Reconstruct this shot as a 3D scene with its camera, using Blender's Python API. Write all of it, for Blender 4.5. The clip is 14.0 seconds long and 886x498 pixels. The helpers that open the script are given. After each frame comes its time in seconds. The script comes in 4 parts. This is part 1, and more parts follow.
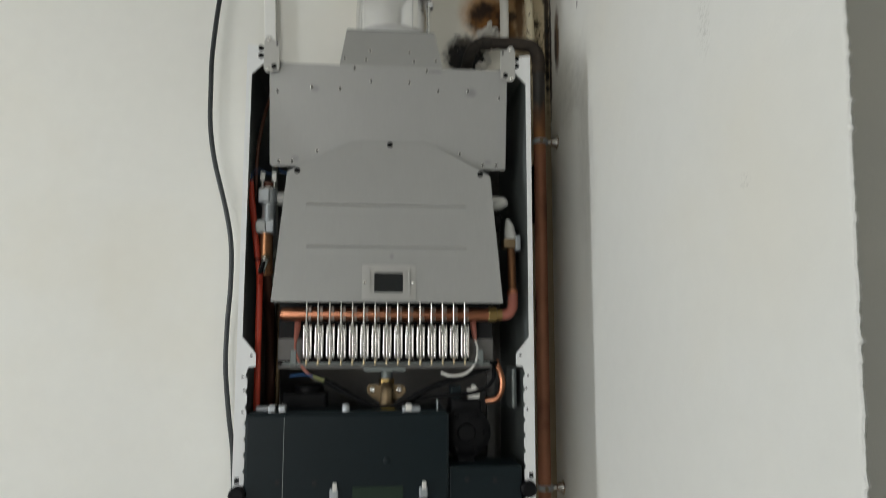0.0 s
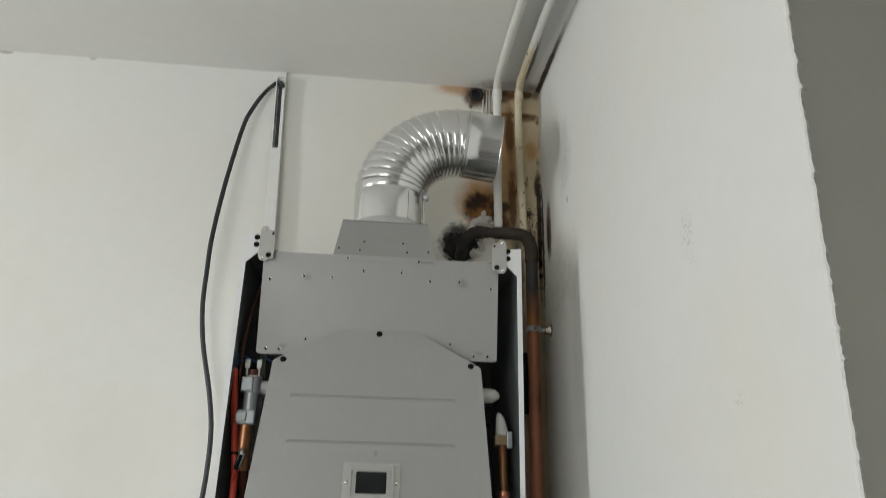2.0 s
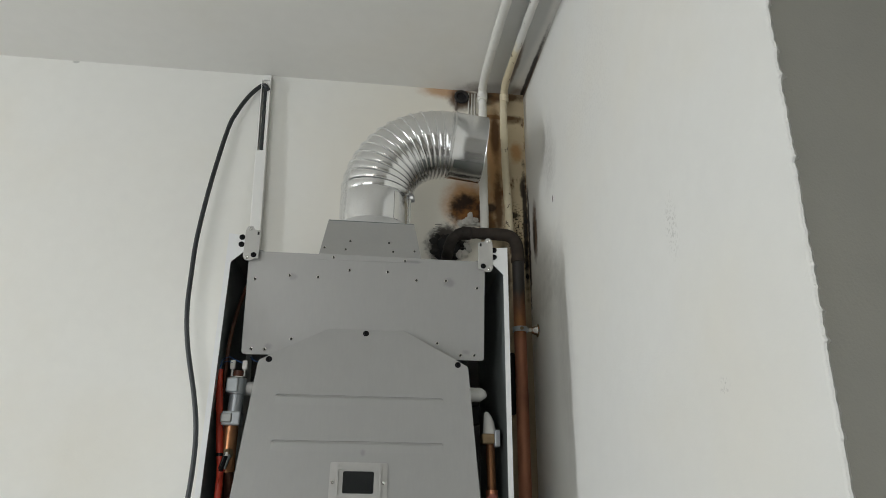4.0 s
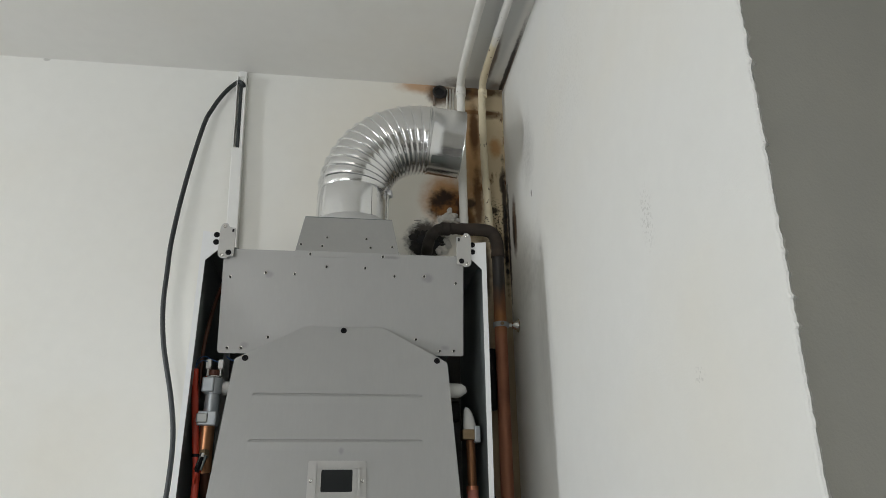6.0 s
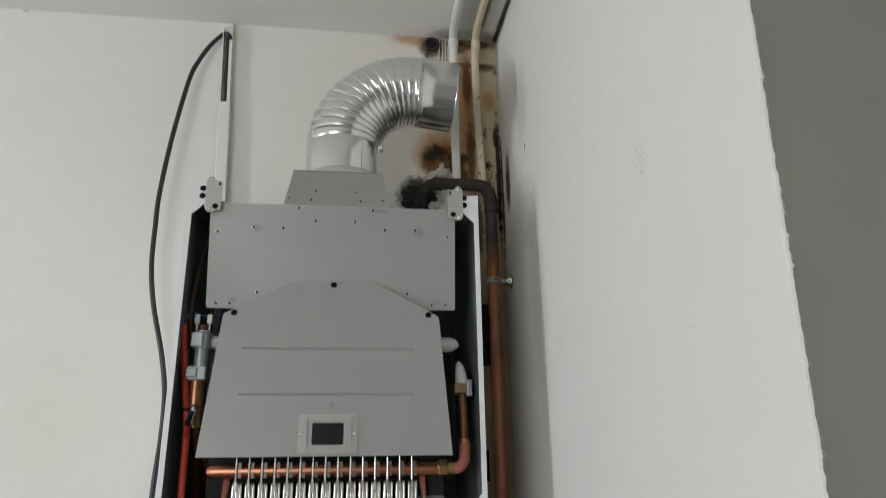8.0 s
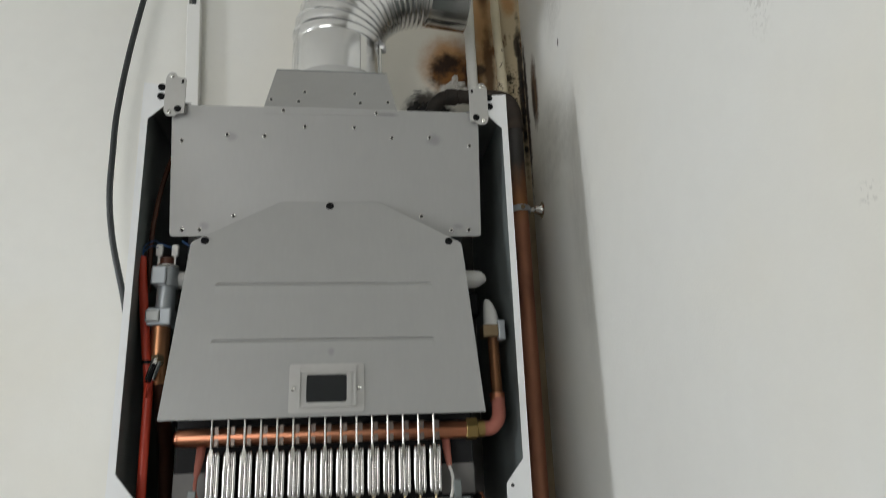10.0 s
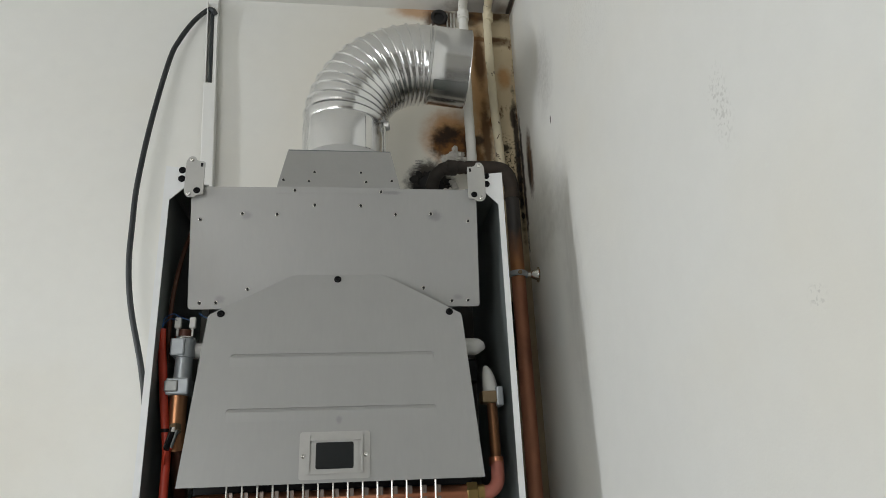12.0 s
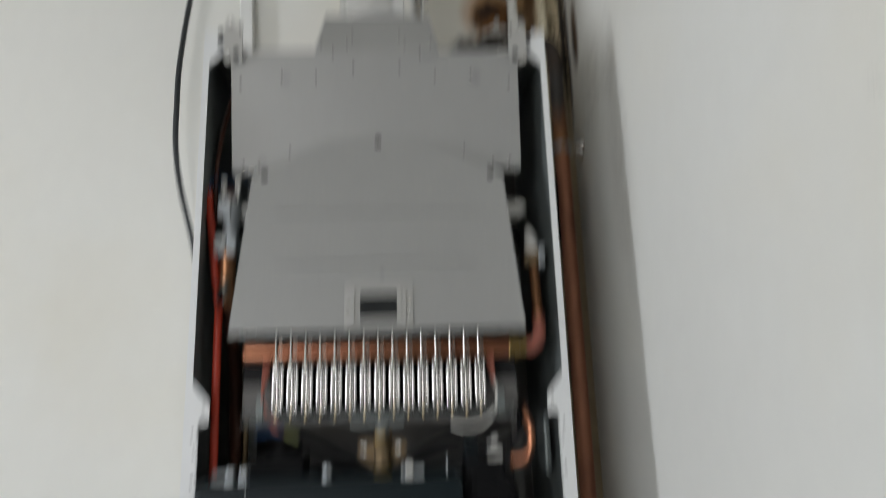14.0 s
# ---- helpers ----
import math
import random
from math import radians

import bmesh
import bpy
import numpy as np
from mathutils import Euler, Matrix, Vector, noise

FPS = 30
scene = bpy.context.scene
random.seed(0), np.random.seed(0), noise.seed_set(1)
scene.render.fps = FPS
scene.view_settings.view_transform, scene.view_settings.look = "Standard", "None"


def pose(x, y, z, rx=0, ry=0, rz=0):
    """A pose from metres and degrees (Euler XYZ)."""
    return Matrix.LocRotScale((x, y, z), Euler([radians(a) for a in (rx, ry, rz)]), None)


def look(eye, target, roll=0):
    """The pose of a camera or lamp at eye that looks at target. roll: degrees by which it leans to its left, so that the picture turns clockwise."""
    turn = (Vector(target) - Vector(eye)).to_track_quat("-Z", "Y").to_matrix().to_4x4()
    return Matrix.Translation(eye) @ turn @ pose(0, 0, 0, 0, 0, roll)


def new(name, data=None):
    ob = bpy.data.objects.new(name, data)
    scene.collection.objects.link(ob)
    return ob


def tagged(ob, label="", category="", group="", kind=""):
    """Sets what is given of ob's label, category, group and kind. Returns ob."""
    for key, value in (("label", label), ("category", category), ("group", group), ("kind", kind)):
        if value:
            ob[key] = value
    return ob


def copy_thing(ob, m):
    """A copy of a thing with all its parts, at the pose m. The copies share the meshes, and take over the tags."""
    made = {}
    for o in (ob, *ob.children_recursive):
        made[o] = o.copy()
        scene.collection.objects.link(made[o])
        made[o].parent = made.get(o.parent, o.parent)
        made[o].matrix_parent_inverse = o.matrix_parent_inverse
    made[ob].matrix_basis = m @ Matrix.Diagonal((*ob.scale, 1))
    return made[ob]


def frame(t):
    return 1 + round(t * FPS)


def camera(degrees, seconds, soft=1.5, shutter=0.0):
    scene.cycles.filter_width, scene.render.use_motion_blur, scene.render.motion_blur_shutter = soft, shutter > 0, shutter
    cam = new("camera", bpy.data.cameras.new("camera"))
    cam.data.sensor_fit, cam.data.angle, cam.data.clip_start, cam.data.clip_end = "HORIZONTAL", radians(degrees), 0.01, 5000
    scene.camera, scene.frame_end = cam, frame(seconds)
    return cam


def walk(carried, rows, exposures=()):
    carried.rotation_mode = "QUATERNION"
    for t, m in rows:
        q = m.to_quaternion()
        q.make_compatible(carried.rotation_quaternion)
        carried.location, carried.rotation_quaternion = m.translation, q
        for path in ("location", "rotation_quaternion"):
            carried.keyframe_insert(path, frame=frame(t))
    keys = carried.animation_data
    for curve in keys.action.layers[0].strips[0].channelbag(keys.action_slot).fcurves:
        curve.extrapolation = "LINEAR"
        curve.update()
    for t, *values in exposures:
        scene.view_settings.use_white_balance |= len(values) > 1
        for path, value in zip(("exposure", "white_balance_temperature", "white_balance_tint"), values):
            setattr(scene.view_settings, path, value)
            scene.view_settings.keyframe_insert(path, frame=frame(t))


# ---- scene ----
cam = camera(65.8, 14.0, soft=0.6, shutter=0.5)
PATH = [
    (0, (-0.024, -1.244, 1.614), (0.177, 0.732, 1.847), 0.1),
    (0.2, (-0.020, -1.254, 1.623), (0.174, 0.709, 1.956), -0.4),
    (0.5, (-0.017, -1.260, 1.626), (0.160, 0.690, 2.033), -0.4),
    (1, (-0.013, -1.256, 1.632), (0.148, 0.684, 2.094), 0.7),
    (1.5, (-0.022, -1.255, 1.634), (0.140, 0.676, 2.132), 1.1),
    (1.8, (-0.015, -1.238, 1.649), (0.177, 0.652, 2.272), 1.0),
    (2, (-0.006, -1.238, 1.657), (0.172, 0.629, 2.352), 1.4),
    (2.5, (-0.007, -1.241, 1.662), (0.165, 0.602, 2.420), 1.0),
    (3, (-0.012, -1.235, 1.646), (0.177, 0.620, 2.368), 1.2),
    (5.5, (0.013, -1.227, 1.639), (0.262, 0.619, 2.366), -0.5),
    (6, (0.010, -1.223, 1.638), (0.264, 0.625, 2.360), -0.6),
    (6.5, (0.009, -1.226, 1.636), (0.259, 0.629, 2.340), -0.3),
    (7, (0.017, -1.216, 1.633), (0.247, 0.651, 2.311), -0.5),
    (7.5, (0.017, -1.216, 1.630), (0.263, 0.653, 2.297), -0.5),
    (8, (0.021, -1.204, 1.628), (0.287, 0.677, 2.252), -0.9),
    (8.5, (0.030, -1.155, 1.579), (0.276, 0.794, 1.952), 0.6),
    (8.6, (0.023, -1.131, 1.562), (0.247, 0.828, 1.897), 0.1),
    (8.7, (0.021, -1.106, 1.546), (0.215, 0.858, 1.866), 0.0),
    (10.8, (0.017, -0.986, 1.656), (0.327, 0.870, 2.334), -3.3),
    (11, (0.014, -1.009, 1.654), (0.316, 0.847, 2.336), -3.5),
    (11.5, (0.013, -1.049, 1.653), (0.270, 0.824, 2.306), -3.0),
    (12, (0.015, -1.054, 1.641), (0.279, 0.815, 2.301), -2.4),
    (12.5, (0.018, -1.047, 1.643), (0.281, 0.826, 2.290), -2.7),
    (13, (0.017, -1.046, 1.641), (0.245, 0.825, 2.309), -2.9),
    (13.5, (0.018, -1.039, 1.647), (0.199, 0.836, 2.319), -2.5),
    (13.8, (0.002, -1.037, 1.647), (0.196, 0.841, 2.314), -2.6),
    (14, (0.022, -1.028, 1.562), (0.149, 0.913, 2.029), -1.9),
]
walk(cam, [(t, look(eye, target, roll)) for t, eye, target, roll in PATH],
     exposures=((0, 0.00, 6550, 10), (1.5, 0.06, 6530, 11), (3, 0.02, 6480, 11), (6, 0.05, 6420, 12), (7.5, 0.04, 6420, 12), (8.5, -0.02, 6350, 13),
                (11, 0.15, 6500, 11), (12.5, 0.06, 6430, 12), (13.5, 0.02, 6400, 12), (14, 0.02, 6350, 13)))

# ---- light ----
world = bpy.data.worlds.new("sky")
scene.world = world
world.use_nodes = True
wn = world.node_tree
bg = wn.nodes["Background"]
sky = wn.nodes.new("ShaderNodeTexSky")
sky.sky_type = "NISHITA"
sky.sun_disc = False
sky.sun_elevation, sky.sun_rotation = radians(38), radians(200)
wn.links.new(sky.outputs[0], bg.inputs[0])
bg.inputs[1].default_value = 0.1

sun_data = bpy.data.lights.new("sun", "SUN")
sun_data.energy, sun_data.angle, sun_data.color = 1.0, radians(12), (1.0, 0.96, 0.9)
sun = new("sun", sun_data)
sun.matrix_world = look((0, 0, 10), (-3, 5, 4))

WEST = dict(x=-2.90, a0=-1.36, a1=-0.98, z0=0.85, z1=2.30)    # narrow window in the west wall (a: along y)
SOUTH = dict(y=-2.70, a0=-2.30, a1=-0.70, z0=0.60, z1=2.30)   # unseen opening in the south wall, made for the fill lamp (a: along x)


def daylight(name, eye, target, width, height, watts):
    """An area lamp with the sky's colour, in a wall opening."""
    data = bpy.data.lights.new(name, "AREA")
    data.shape, data.size, data.size_y = "RECTANGLE", width, height
    data.energy, data.color = watts, (0.93, 0.975, 1.0)
    ob = new(name, data)
    ob.matrix_world = look(eye, target)


daylight("west_window_light", (-2.92, -1.17, 1.575), (0.2, -1.17, 1.575), 0.37, 1.43, 30.0)
# added fill lamp behind the camera, brightens what faces south
daylight("south_fill_light", (-1.50, -2.72, 1.45), (-1.50, 0.0, 1.45), 1.58, 1.68, 22.0)


# ---- materials ----
def nodes_of(name):
    m = bpy.data.materials.new(name)
    m.use_nodes = True
    return m, m.node_tree, m.node_tree.nodes["Principled BSDF"]


def math_node(nt, op, a, b=0.0, clamp=False):
    n = nt.nodes.new("ShaderNodeMath")
    n.operation, n.use_clamp = op, clamp
    for i, v in enumerate((a, b)):
        if isinstance(v, (int, float)):
            n.inputs[i].default_value = v
        else:
            nt.links.new(v, n.inputs[i])
    return n.outputs[0]


def mix(nt, fac, a, b):
    n = nt.nodes.new("ShaderNodeMix")
    n.data_type = "RGBA"
    for sock, v in ((n.inputs[0], fac), (n.inputs[6], a), (n.inputs[7], b)):
        if isinstance(v, (int, float)):
            sock.default_value = v
        elif isinstance(v, tuple):
            sock.default_value = (*v, 1)
        else:
            nt.links.new(v, sock)
    return n.outputs[2]


def position(nt):
    return nt.nodes.new("ShaderNodeNewGeometry").outputs["Position"]


def noise_tex(nt, scale, detail=4.0, rough=0.55, stretch=(1, 1, 1), shift=0.0):
    mp = nt.nodes.new("ShaderNodeMapping")
    mp.inputs["Scale"].default_value = stretch
    mp.inputs["Location"].default_value = (shift, shift * 0.7, -shift)
    nt.links.new(position(nt), mp.inputs[0])
    n = nt.nodes.new("ShaderNodeTexNoise")
    n.inputs["Scale"].default_value, n.inputs["Detail"].default_value, n.inputs["Roughness"].default_value = scale, detail, rough
    nt.links.new(mp.outputs[0], n.inputs["Vector"])
    return n.outputs["Fac"]


def ramp(nt, value, lo, hi):
    n = nt.nodes.new("ShaderNodeMapRange")
    n.interpolation_type = "SMOOTHSTEP"
    n.inputs["From Min"].default_value, n.inputs["From Max"].default_value = lo, hi
    nt.links.new(value, n.inputs["Value"])
    return n.outputs["Result"]


def bump(nt, bsdf, height, strength=0.2, distance=0.002):
    b = nt.nodes.new("ShaderNodeBump")
    b.inputs["Strength"].default_value, b.inputs["Distance"].default_value = strength, distance
    nt.links.new(height, b.inputs["Height"])
    nt.links.new(b.outputs[0], bsdf.inputs["Normal"])


def plain(name, colour, rough=0.5, metal=0.0, vary=0.08, scale=40.0, relief=0.05, stretch=(1, 1, 1), spec=0.5, second=None, coat=0.0):
    """A painted, plastic or metal surface with grain and faint stains."""
    m, nt, b = nodes_of(name)
    fine, broad = noise_tex(nt, scale, stretch=stretch), noise_tex(nt, scale / 9, 3, shift=3.1)
    dark = tuple(c * (1 - 2.2 * vary) for c in colour)
    light = tuple(min(1, c * (1 + 1.6 * vary)) for c in colour)
    c = mix(nt, fine, dark, light)
    if second:
        c = mix(nt, ramp(nt, broad, 0.45, 0.68), c, second)
    else:
        c = mix(nt, math_node(nt, "MULTIPLY", ramp(nt, broad, 0.35, 0.75), 0.5), c, dark)
    nt.links.new(c, b.inputs["Base Color"])
    r = nt.nodes.new("ShaderNodeMapRange")
    r.inputs["To Min"].default_value, r.inputs["To Max"].default_value = max(0.02, rough - 0.09), min(1, rough + 0.09)
    nt.links.new(broad, r.inputs["Value"])
    nt.links.new(r.outputs[0], b.inputs["Roughness"])
    b.inputs["Metallic"].default_value = metal
    b.inputs["Specular IOR Level"].default_value = spec
    b.inputs["Coat Weight"].default_value = coat
    if relief:
        bump(nt, b, fine, relief, 0.001)
    return m


def spot(nt, centre, radii, wobble, size, soft=0.5, shift=0.0):
    """A mask, 1 in an uneven patch round centre; radii None: endless along that axis."""
    mp = nt.nodes.new("ShaderNodeVectorMath")
    mp.operation = "SUBTRACT"
    nt.links.new(position(nt), mp.inputs[0])
    mp.inputs[1].default_value = centre
    dv = nt.nodes.new("ShaderNodeVectorMath")
    dv.operation = "MULTIPLY"
    nt.links.new(mp.outputs[0], dv.inputs[0])
    dv.inputs[1].default_value = tuple(0 if r is None else 1 / r for r in radii)
    ln = nt.nodes.new("ShaderNodeVectorMath")
    ln.operation = "LENGTH"
    nt.links.new(dv.outputs[0], ln.inputs[0])
    n = noise_tex(nt, size, 5, 0.65, shift=shift)
    d = math_node(nt, "ADD", ln.outputs["Value"], math_node(nt, "MULTIPLY", math_node(nt, "SUBTRACT", n, 0.5), wobble))
    return ramp(nt, d, 1.0 + soft, 1.0 - soft)


def plaster(name, colour, patches=(), relief=0.22, tint=(0.72, 0.66, 0.52)):
    """Painted plaster: roller texture, broad yellowing, and stains and tints of their own shape (mask, colour, amount).
    """
    m, nt, b = nodes_of(name)
    fine, mid, broad = noise_tex(nt, 420, 3), noise_tex(nt, 38, 5, shift=1.7), noise_tex(nt, 2.6, 3, shift=4.2)
    c = mix(nt, mid, tuple(v * 0.965 for v in colour), tuple(min(1, v * 1.02) for v in colour))
    c = mix(nt, math_node(nt, "MULTIPLY", ramp(nt, broad, 0.45, 0.75), 0.25), c, tint)
    for make, col, amount in patches:
        c = mix(nt, math_node(nt, "MULTIPLY", make(nt), amount), c, col(nt) if callable(col) else col)
    nt.links.new(c, b.inputs["Base Color"])
    b.inputs["Roughness"].default_value = 0.82
    b.inputs["Specular IOR Level"].default_value = 0.25
    bump(nt, b, math_node(nt, "ADD", math_node(nt, "MULTIPLY", fine, 0.35), mid), relief, 0.002)
    return m


def old_paint_and_shade(nt):
    n = noise_tex(nt, 30, 6, 0.7, (1, 1, 0.45), 2.0)
    c = mix(nt, noise_tex(nt, 14, 4), (0.66, 0.555, 0.37), (0.55, 0.455, 0.30))
    sep = nt.nodes.new("ShaderNodeSeparateXYZ")
    nt.links.new(position(nt), sep.inputs[0])
    rust = math_node(nt, "MULTIPLY", ramp(nt, n, 0.55, 0.66), ramp(nt, sep.outputs["Z"], 1.98, 2.10))
    # below the heater's top the strip's shade is mixed into the paint colour
    c = mix(nt, math_node(nt, "MULTIPLY", ramp(nt, sep.outputs["Z"], 2.12, 1.98), 0.55), c, (0.30, 0.24, 0.17))
    return mix(nt, rust, c, (0.11, 0.05, 0.018))


def scorch(nt):
    return mix(nt, ramp(nt, noise_tex(nt, 28, 5, shift=7), 0.34, 0.56), (0.24, 0.105, 0.030), (0.035, 0.020, 0.012))


def dotted(nt):
    return ramp(nt, noise_tex(nt, 240, 3, shift=5), 0.5, 0.62)


H = 2.488          # ceiling height
WHITE = (0.80, 0.795, 0.75)
BROWN, DARK, RUST, GREY = (0.10, 0.05, 0.02), (0.03, 0.022, 0.018), (0.45, 0.22, 0.07), (0.38, 0.37, 0.34)


def both(a, c):
    return lambda nt: math_node(nt, "MULTIPLY", a(nt), c(nt))


def patch(centre, radii, wobble=0.6, size=40, soft=0.5, shift=0.0):
    return lambda nt: spot(nt, centre, radii, wobble, size, soft, shift)


MAT = {}
MAT["wall_back"] = plaster("painted_plaster_back", WHITE, (
    (patch((0.130, 0, 2.30), (0.20, None, 0.22), 0.5, 9, 0.7, 21), (0.76, 0.68, 0.52), 0.40),
    (patch((0.270, 0, 1.90), (0.056, None, None), 0.12, 30, 0.02), old_paint_and_shade, 1.0),
    (patch((0.186, 0, 2.222), (0.044, None, 0.048), 0.7, 40, 0.45), RUST, 0.9),
    (patch((0.187, 0, 2.208), (0.036, None, 0.036), 0.9, 60, 0.3, 2), scorch, 1.0),
    (patch((0.146, 0, 2.132), (0.038, None, 0.040), 1.0, 70, 0.3, 3), DARK, 0.94),
    (patch((0.188, 0, 2.178), (0.022, None, 0.010), 1.2, 90, 0.2, 13), (0.60, 0.58, 0.52), 0.9),
    (patch((0.228, 0, 2.178), (0.016, None, 0.032), 0.9, 60, 0.4, 4), BROWN, 0.95),
    (patch((-0.778, 0, 2.486), (0.012, None, 0.004), 1.4, 90, 0.4, 31), GREY, 0.8),
    (patch((-0.610, 0, 2.486), (0.006, None, 0.004), 1.4, 90, 0.4, 32), GREY, 0.6),
    (patch((0.140, 0, 2.483), (0.045, None, 0.016), 0.9, 50, 0.6, 5), RUST, 0.75),
    (patch((0.174, 0, 2.466), (0.026, None, 0.026), 0.8, 70, 0.35, 6), BROWN, 0.9),
    (patch((0.255, 0, 2.480), (0.055, None, 0.012), 1.1, 70, 0.4, 1), BROWN, 0.9),
    (patch((0.234, 0, 2.470), (0.020, None, 0.014), 1.0, 80, 0.4, 1.4), DARK, 0.8),
    (patch((0.252, 0, 2.428), (0.050, None, 0.005), 1.2, 60, 0.4, 14), BROWN, 0.85),
    (patch((0.286, 0, 2.424), (0.018, None, 0.010), 1.3, 60, 0.5, 15), BROWN, 0.75),
    (patch((0.243, 0, 2.32), (0.016, None, 0.13), 1.1, 35, 0.6, 2.2), RUST, 0.75),
    (patch((0.246, 0, 2.385), (0.010, None, 0.055), 0.9, 50, 0.5, 2.5), BROWN, 0.95),
    (patch((0.250, 0, 2.22), (0.009, None, 0.070), 1.4, 60, 0.5, 7.5), BROWN, 0.9),
    (patch((0.234, 0, 2.215), (0.010, None, 0.010), 1.2, 60, 0.4, 7.9), DARK, 0.85),
    (patch((0.290, 0, 2.345), (0.011, None, 0.022), 1.5, 70, 0.6, 3.5), RUST, 0.75),
    (patch((0.268, 0, 2.265), (0.005, None, 0.016), 1.5, 70, 0.5, 3.9), BROWN, 0.9),
    (patch((0.300, 0, 2.265), (0.005, None, 0.022), 1.2, 70, 0.4, 4.9), DARK, 0.9),
    (patch((0.258, 0, 2.075), (0.014, None, 0.062), 0.7, 40, 0.4, 41), DARK, 0.9),
    (both(patch((0.285, 0, 2.170), (0.024, None, 0.050), 0.9, 60, 0.4, 8), dotted), DARK, 0.95),
    (patch((0.278, 0, 2.203), (0.016, None, 0.007), 1.3, 70, 0.4, 8.8), DARK, 0.9),
    (patch((0.304, 0, 2.18), (0.005, None, 0.13), 1.6, 70, 0.4, 9), DARK, 0.95),
))
MAT["wall_right"] = plaster("painted_plaster_right", (0.72, 0.718, 0.685), (
    (patch((0, -0.006, 2.14), (None, 0.009, 0.12), 1.6, 70, 0.4, 9), DARK, 0.95),
    (patch((0, -0.052, 2.150), (None, 0.016, 0.052), 1.2, 60, 0.45, 1), BROWN, 0.95),
    (patch((0, -0.045, 2.135), (None, 0.007, 0.035), 1.2, 90, 0.4, 1.6), DARK, 0.8),
    (both(patch((0, -0.605, 1.925), (None, 0.013, 0.030), 0.8, 60, 0.5, 2), dotted), GREY, 0.4),
    (both(patch((0, -0.17, 2.245), (None, 0.035, 0.06), 1.2, 40, 0.6, 3), lambda nt: noise_tex(nt, 120, 4)), GREY, 0.8),
    (both(patch((0, -0.13, 2.037), (None, 0.08, 0.06), 1.2, 40, 0.6, 4), lambda nt: noise_tex(nt, 60, 5)), GREY, 0.75),
    (both(patch((0, -0.212, 1.89), (None, 0.035, 0.16), 1.3, 18, 0.6, 11), lambda nt: noise_tex(nt, 90, 5, 0.6, (1, 1, 0.3))), GREY, 0.55),
    (both(patch((0, -0.38, 2.25), (None, 0.10, 0.10), 1.3, 12, 0.7, 12), dotted), GREY, 0.10),
    (both(patch((0, -0.667, 1.748), (None, 0.008, 0.008), 1.2, 60, 0.5, 5), dotted), GREY, 0.4),
    (patch((0, -0.180, 2.156), (None, 0.0025, 0.006), 0.5, 60, 0.4, 6), DARK, 0.9),
    (patch((0, -0.02, H), (None, 0.16, 0.008), 0.8, 60, 0.5, 6), BROWN, 0.9),
), relief=0.28)
# return wall turned from the window: its shade is put into the base colour
MAT["wall_shaded"] = plaster("shade_toned_plaster", (0.38, 0.376, 0.335), (
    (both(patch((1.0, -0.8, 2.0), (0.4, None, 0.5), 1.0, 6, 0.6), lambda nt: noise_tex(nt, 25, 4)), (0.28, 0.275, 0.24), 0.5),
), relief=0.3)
MAT["wall_room"] = plaster("painted_plaster_room", (0.80, 0.79, 0.75))
MAT["wall_far"] = plaster("beige_plaster_far", (0.42, 0.41, 0.37))
MAT["ceiling"] = plaster("painted_ceiling", (0.80, 0.79, 0.75), (
    (patch((0.250, -0.012, H), (0.065, 0.022, None), 0.9, 50, 0.5), BROWN, 0.7),
    # greyer strip from the ceiling pipes to the right wall
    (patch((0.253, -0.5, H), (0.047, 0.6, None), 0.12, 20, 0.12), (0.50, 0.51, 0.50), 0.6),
    (patch((0.270, -0.10, H), (0.006, 0.07, None), 0.9, 60, 0.5), BROWN, 0.8),
    (patch((0.306, -0.06, H), (0.0045, 0.13, None), 0.9, 60, 0.4), DARK, 0.9),
))
MAT["collar"] = plain("dull_aluminium", (0.66, 0.66, 0.66), 0.42, 0.85, 0.03, 90, 0.03)
MAT["floor"] = plain("grey_screed", (0.13, 0.12, 0.105), 0.7, vary=0.12, scale=25)
MAT["hood"] = plain("aluminised_sheet_steel", (0.378, 0.378, 0.366), 0.46, 0.3, 0.02, 260, 0.02, (1, 1, 0.08))


def rubbed(material, marks):
    """Adds greyish rub marks of their own shape to a sheet's colour."""
    nt = material.node_tree
    bsdf = nt.nodes["Principled BSDF"]
    src = bsdf.inputs["Base Color"].links[0].from_socket
    for centre, radii, amount in marks:
        m = math_node(nt, "MULTIPLY", spot(nt, centre, radii, 1.4, 160, 0.6), amount)
        src = mix(nt, m, src, (0.20, 0.20, 0.205))
    nt.links.new(src, bsdf.inputs["Base Color"])


rubbed(MAT["hood"], (((0.121, 0, 1.971), (0.008, None, 0.006), 0.5), ((0.064, 0, 2.000), (0.012, None, 0.002), 0.5), ((-0.114, 0, 1.9695), (0.005, None, 0.005), 0.4),
                     ((0.002, 0, 1.718), (0.003, None, 0.004), 0.45), ((-0.143, 0, 1.867), (0.005, None, 0.004), 0.4), ((0.148, 0, 1.869), (0.005, None, 0.003), 0.4)))
MAT["bracket"] = plain("zinc_plated_steel", (0.52, 0.515, 0.495), 0.38, 0.5, 0.03, 150, 0.02)
MAT["casing"] = plain("white_enamelled_steel", (0.78, 0.79, 0.79), 0.35, 0.0, 0.02, 60, 0.02)
MAT["inner"] = plain("dark_galvanised_steel", (0.21, 0.235, 0.23), 0.45, 0.35, 0.12, 30, 0.03)
MAT["galvanised"] = plain("dull_galvanised_sheet", (0.36, 0.37, 0.36), 0.45, 0.6, 0.08, 40, 0.03)
MAT["innergrey"] = plain("grey_steel_back_panel", (0.20, 0.193, 0.185), 0.55, 0.1, 0.12, 30, 0.03)
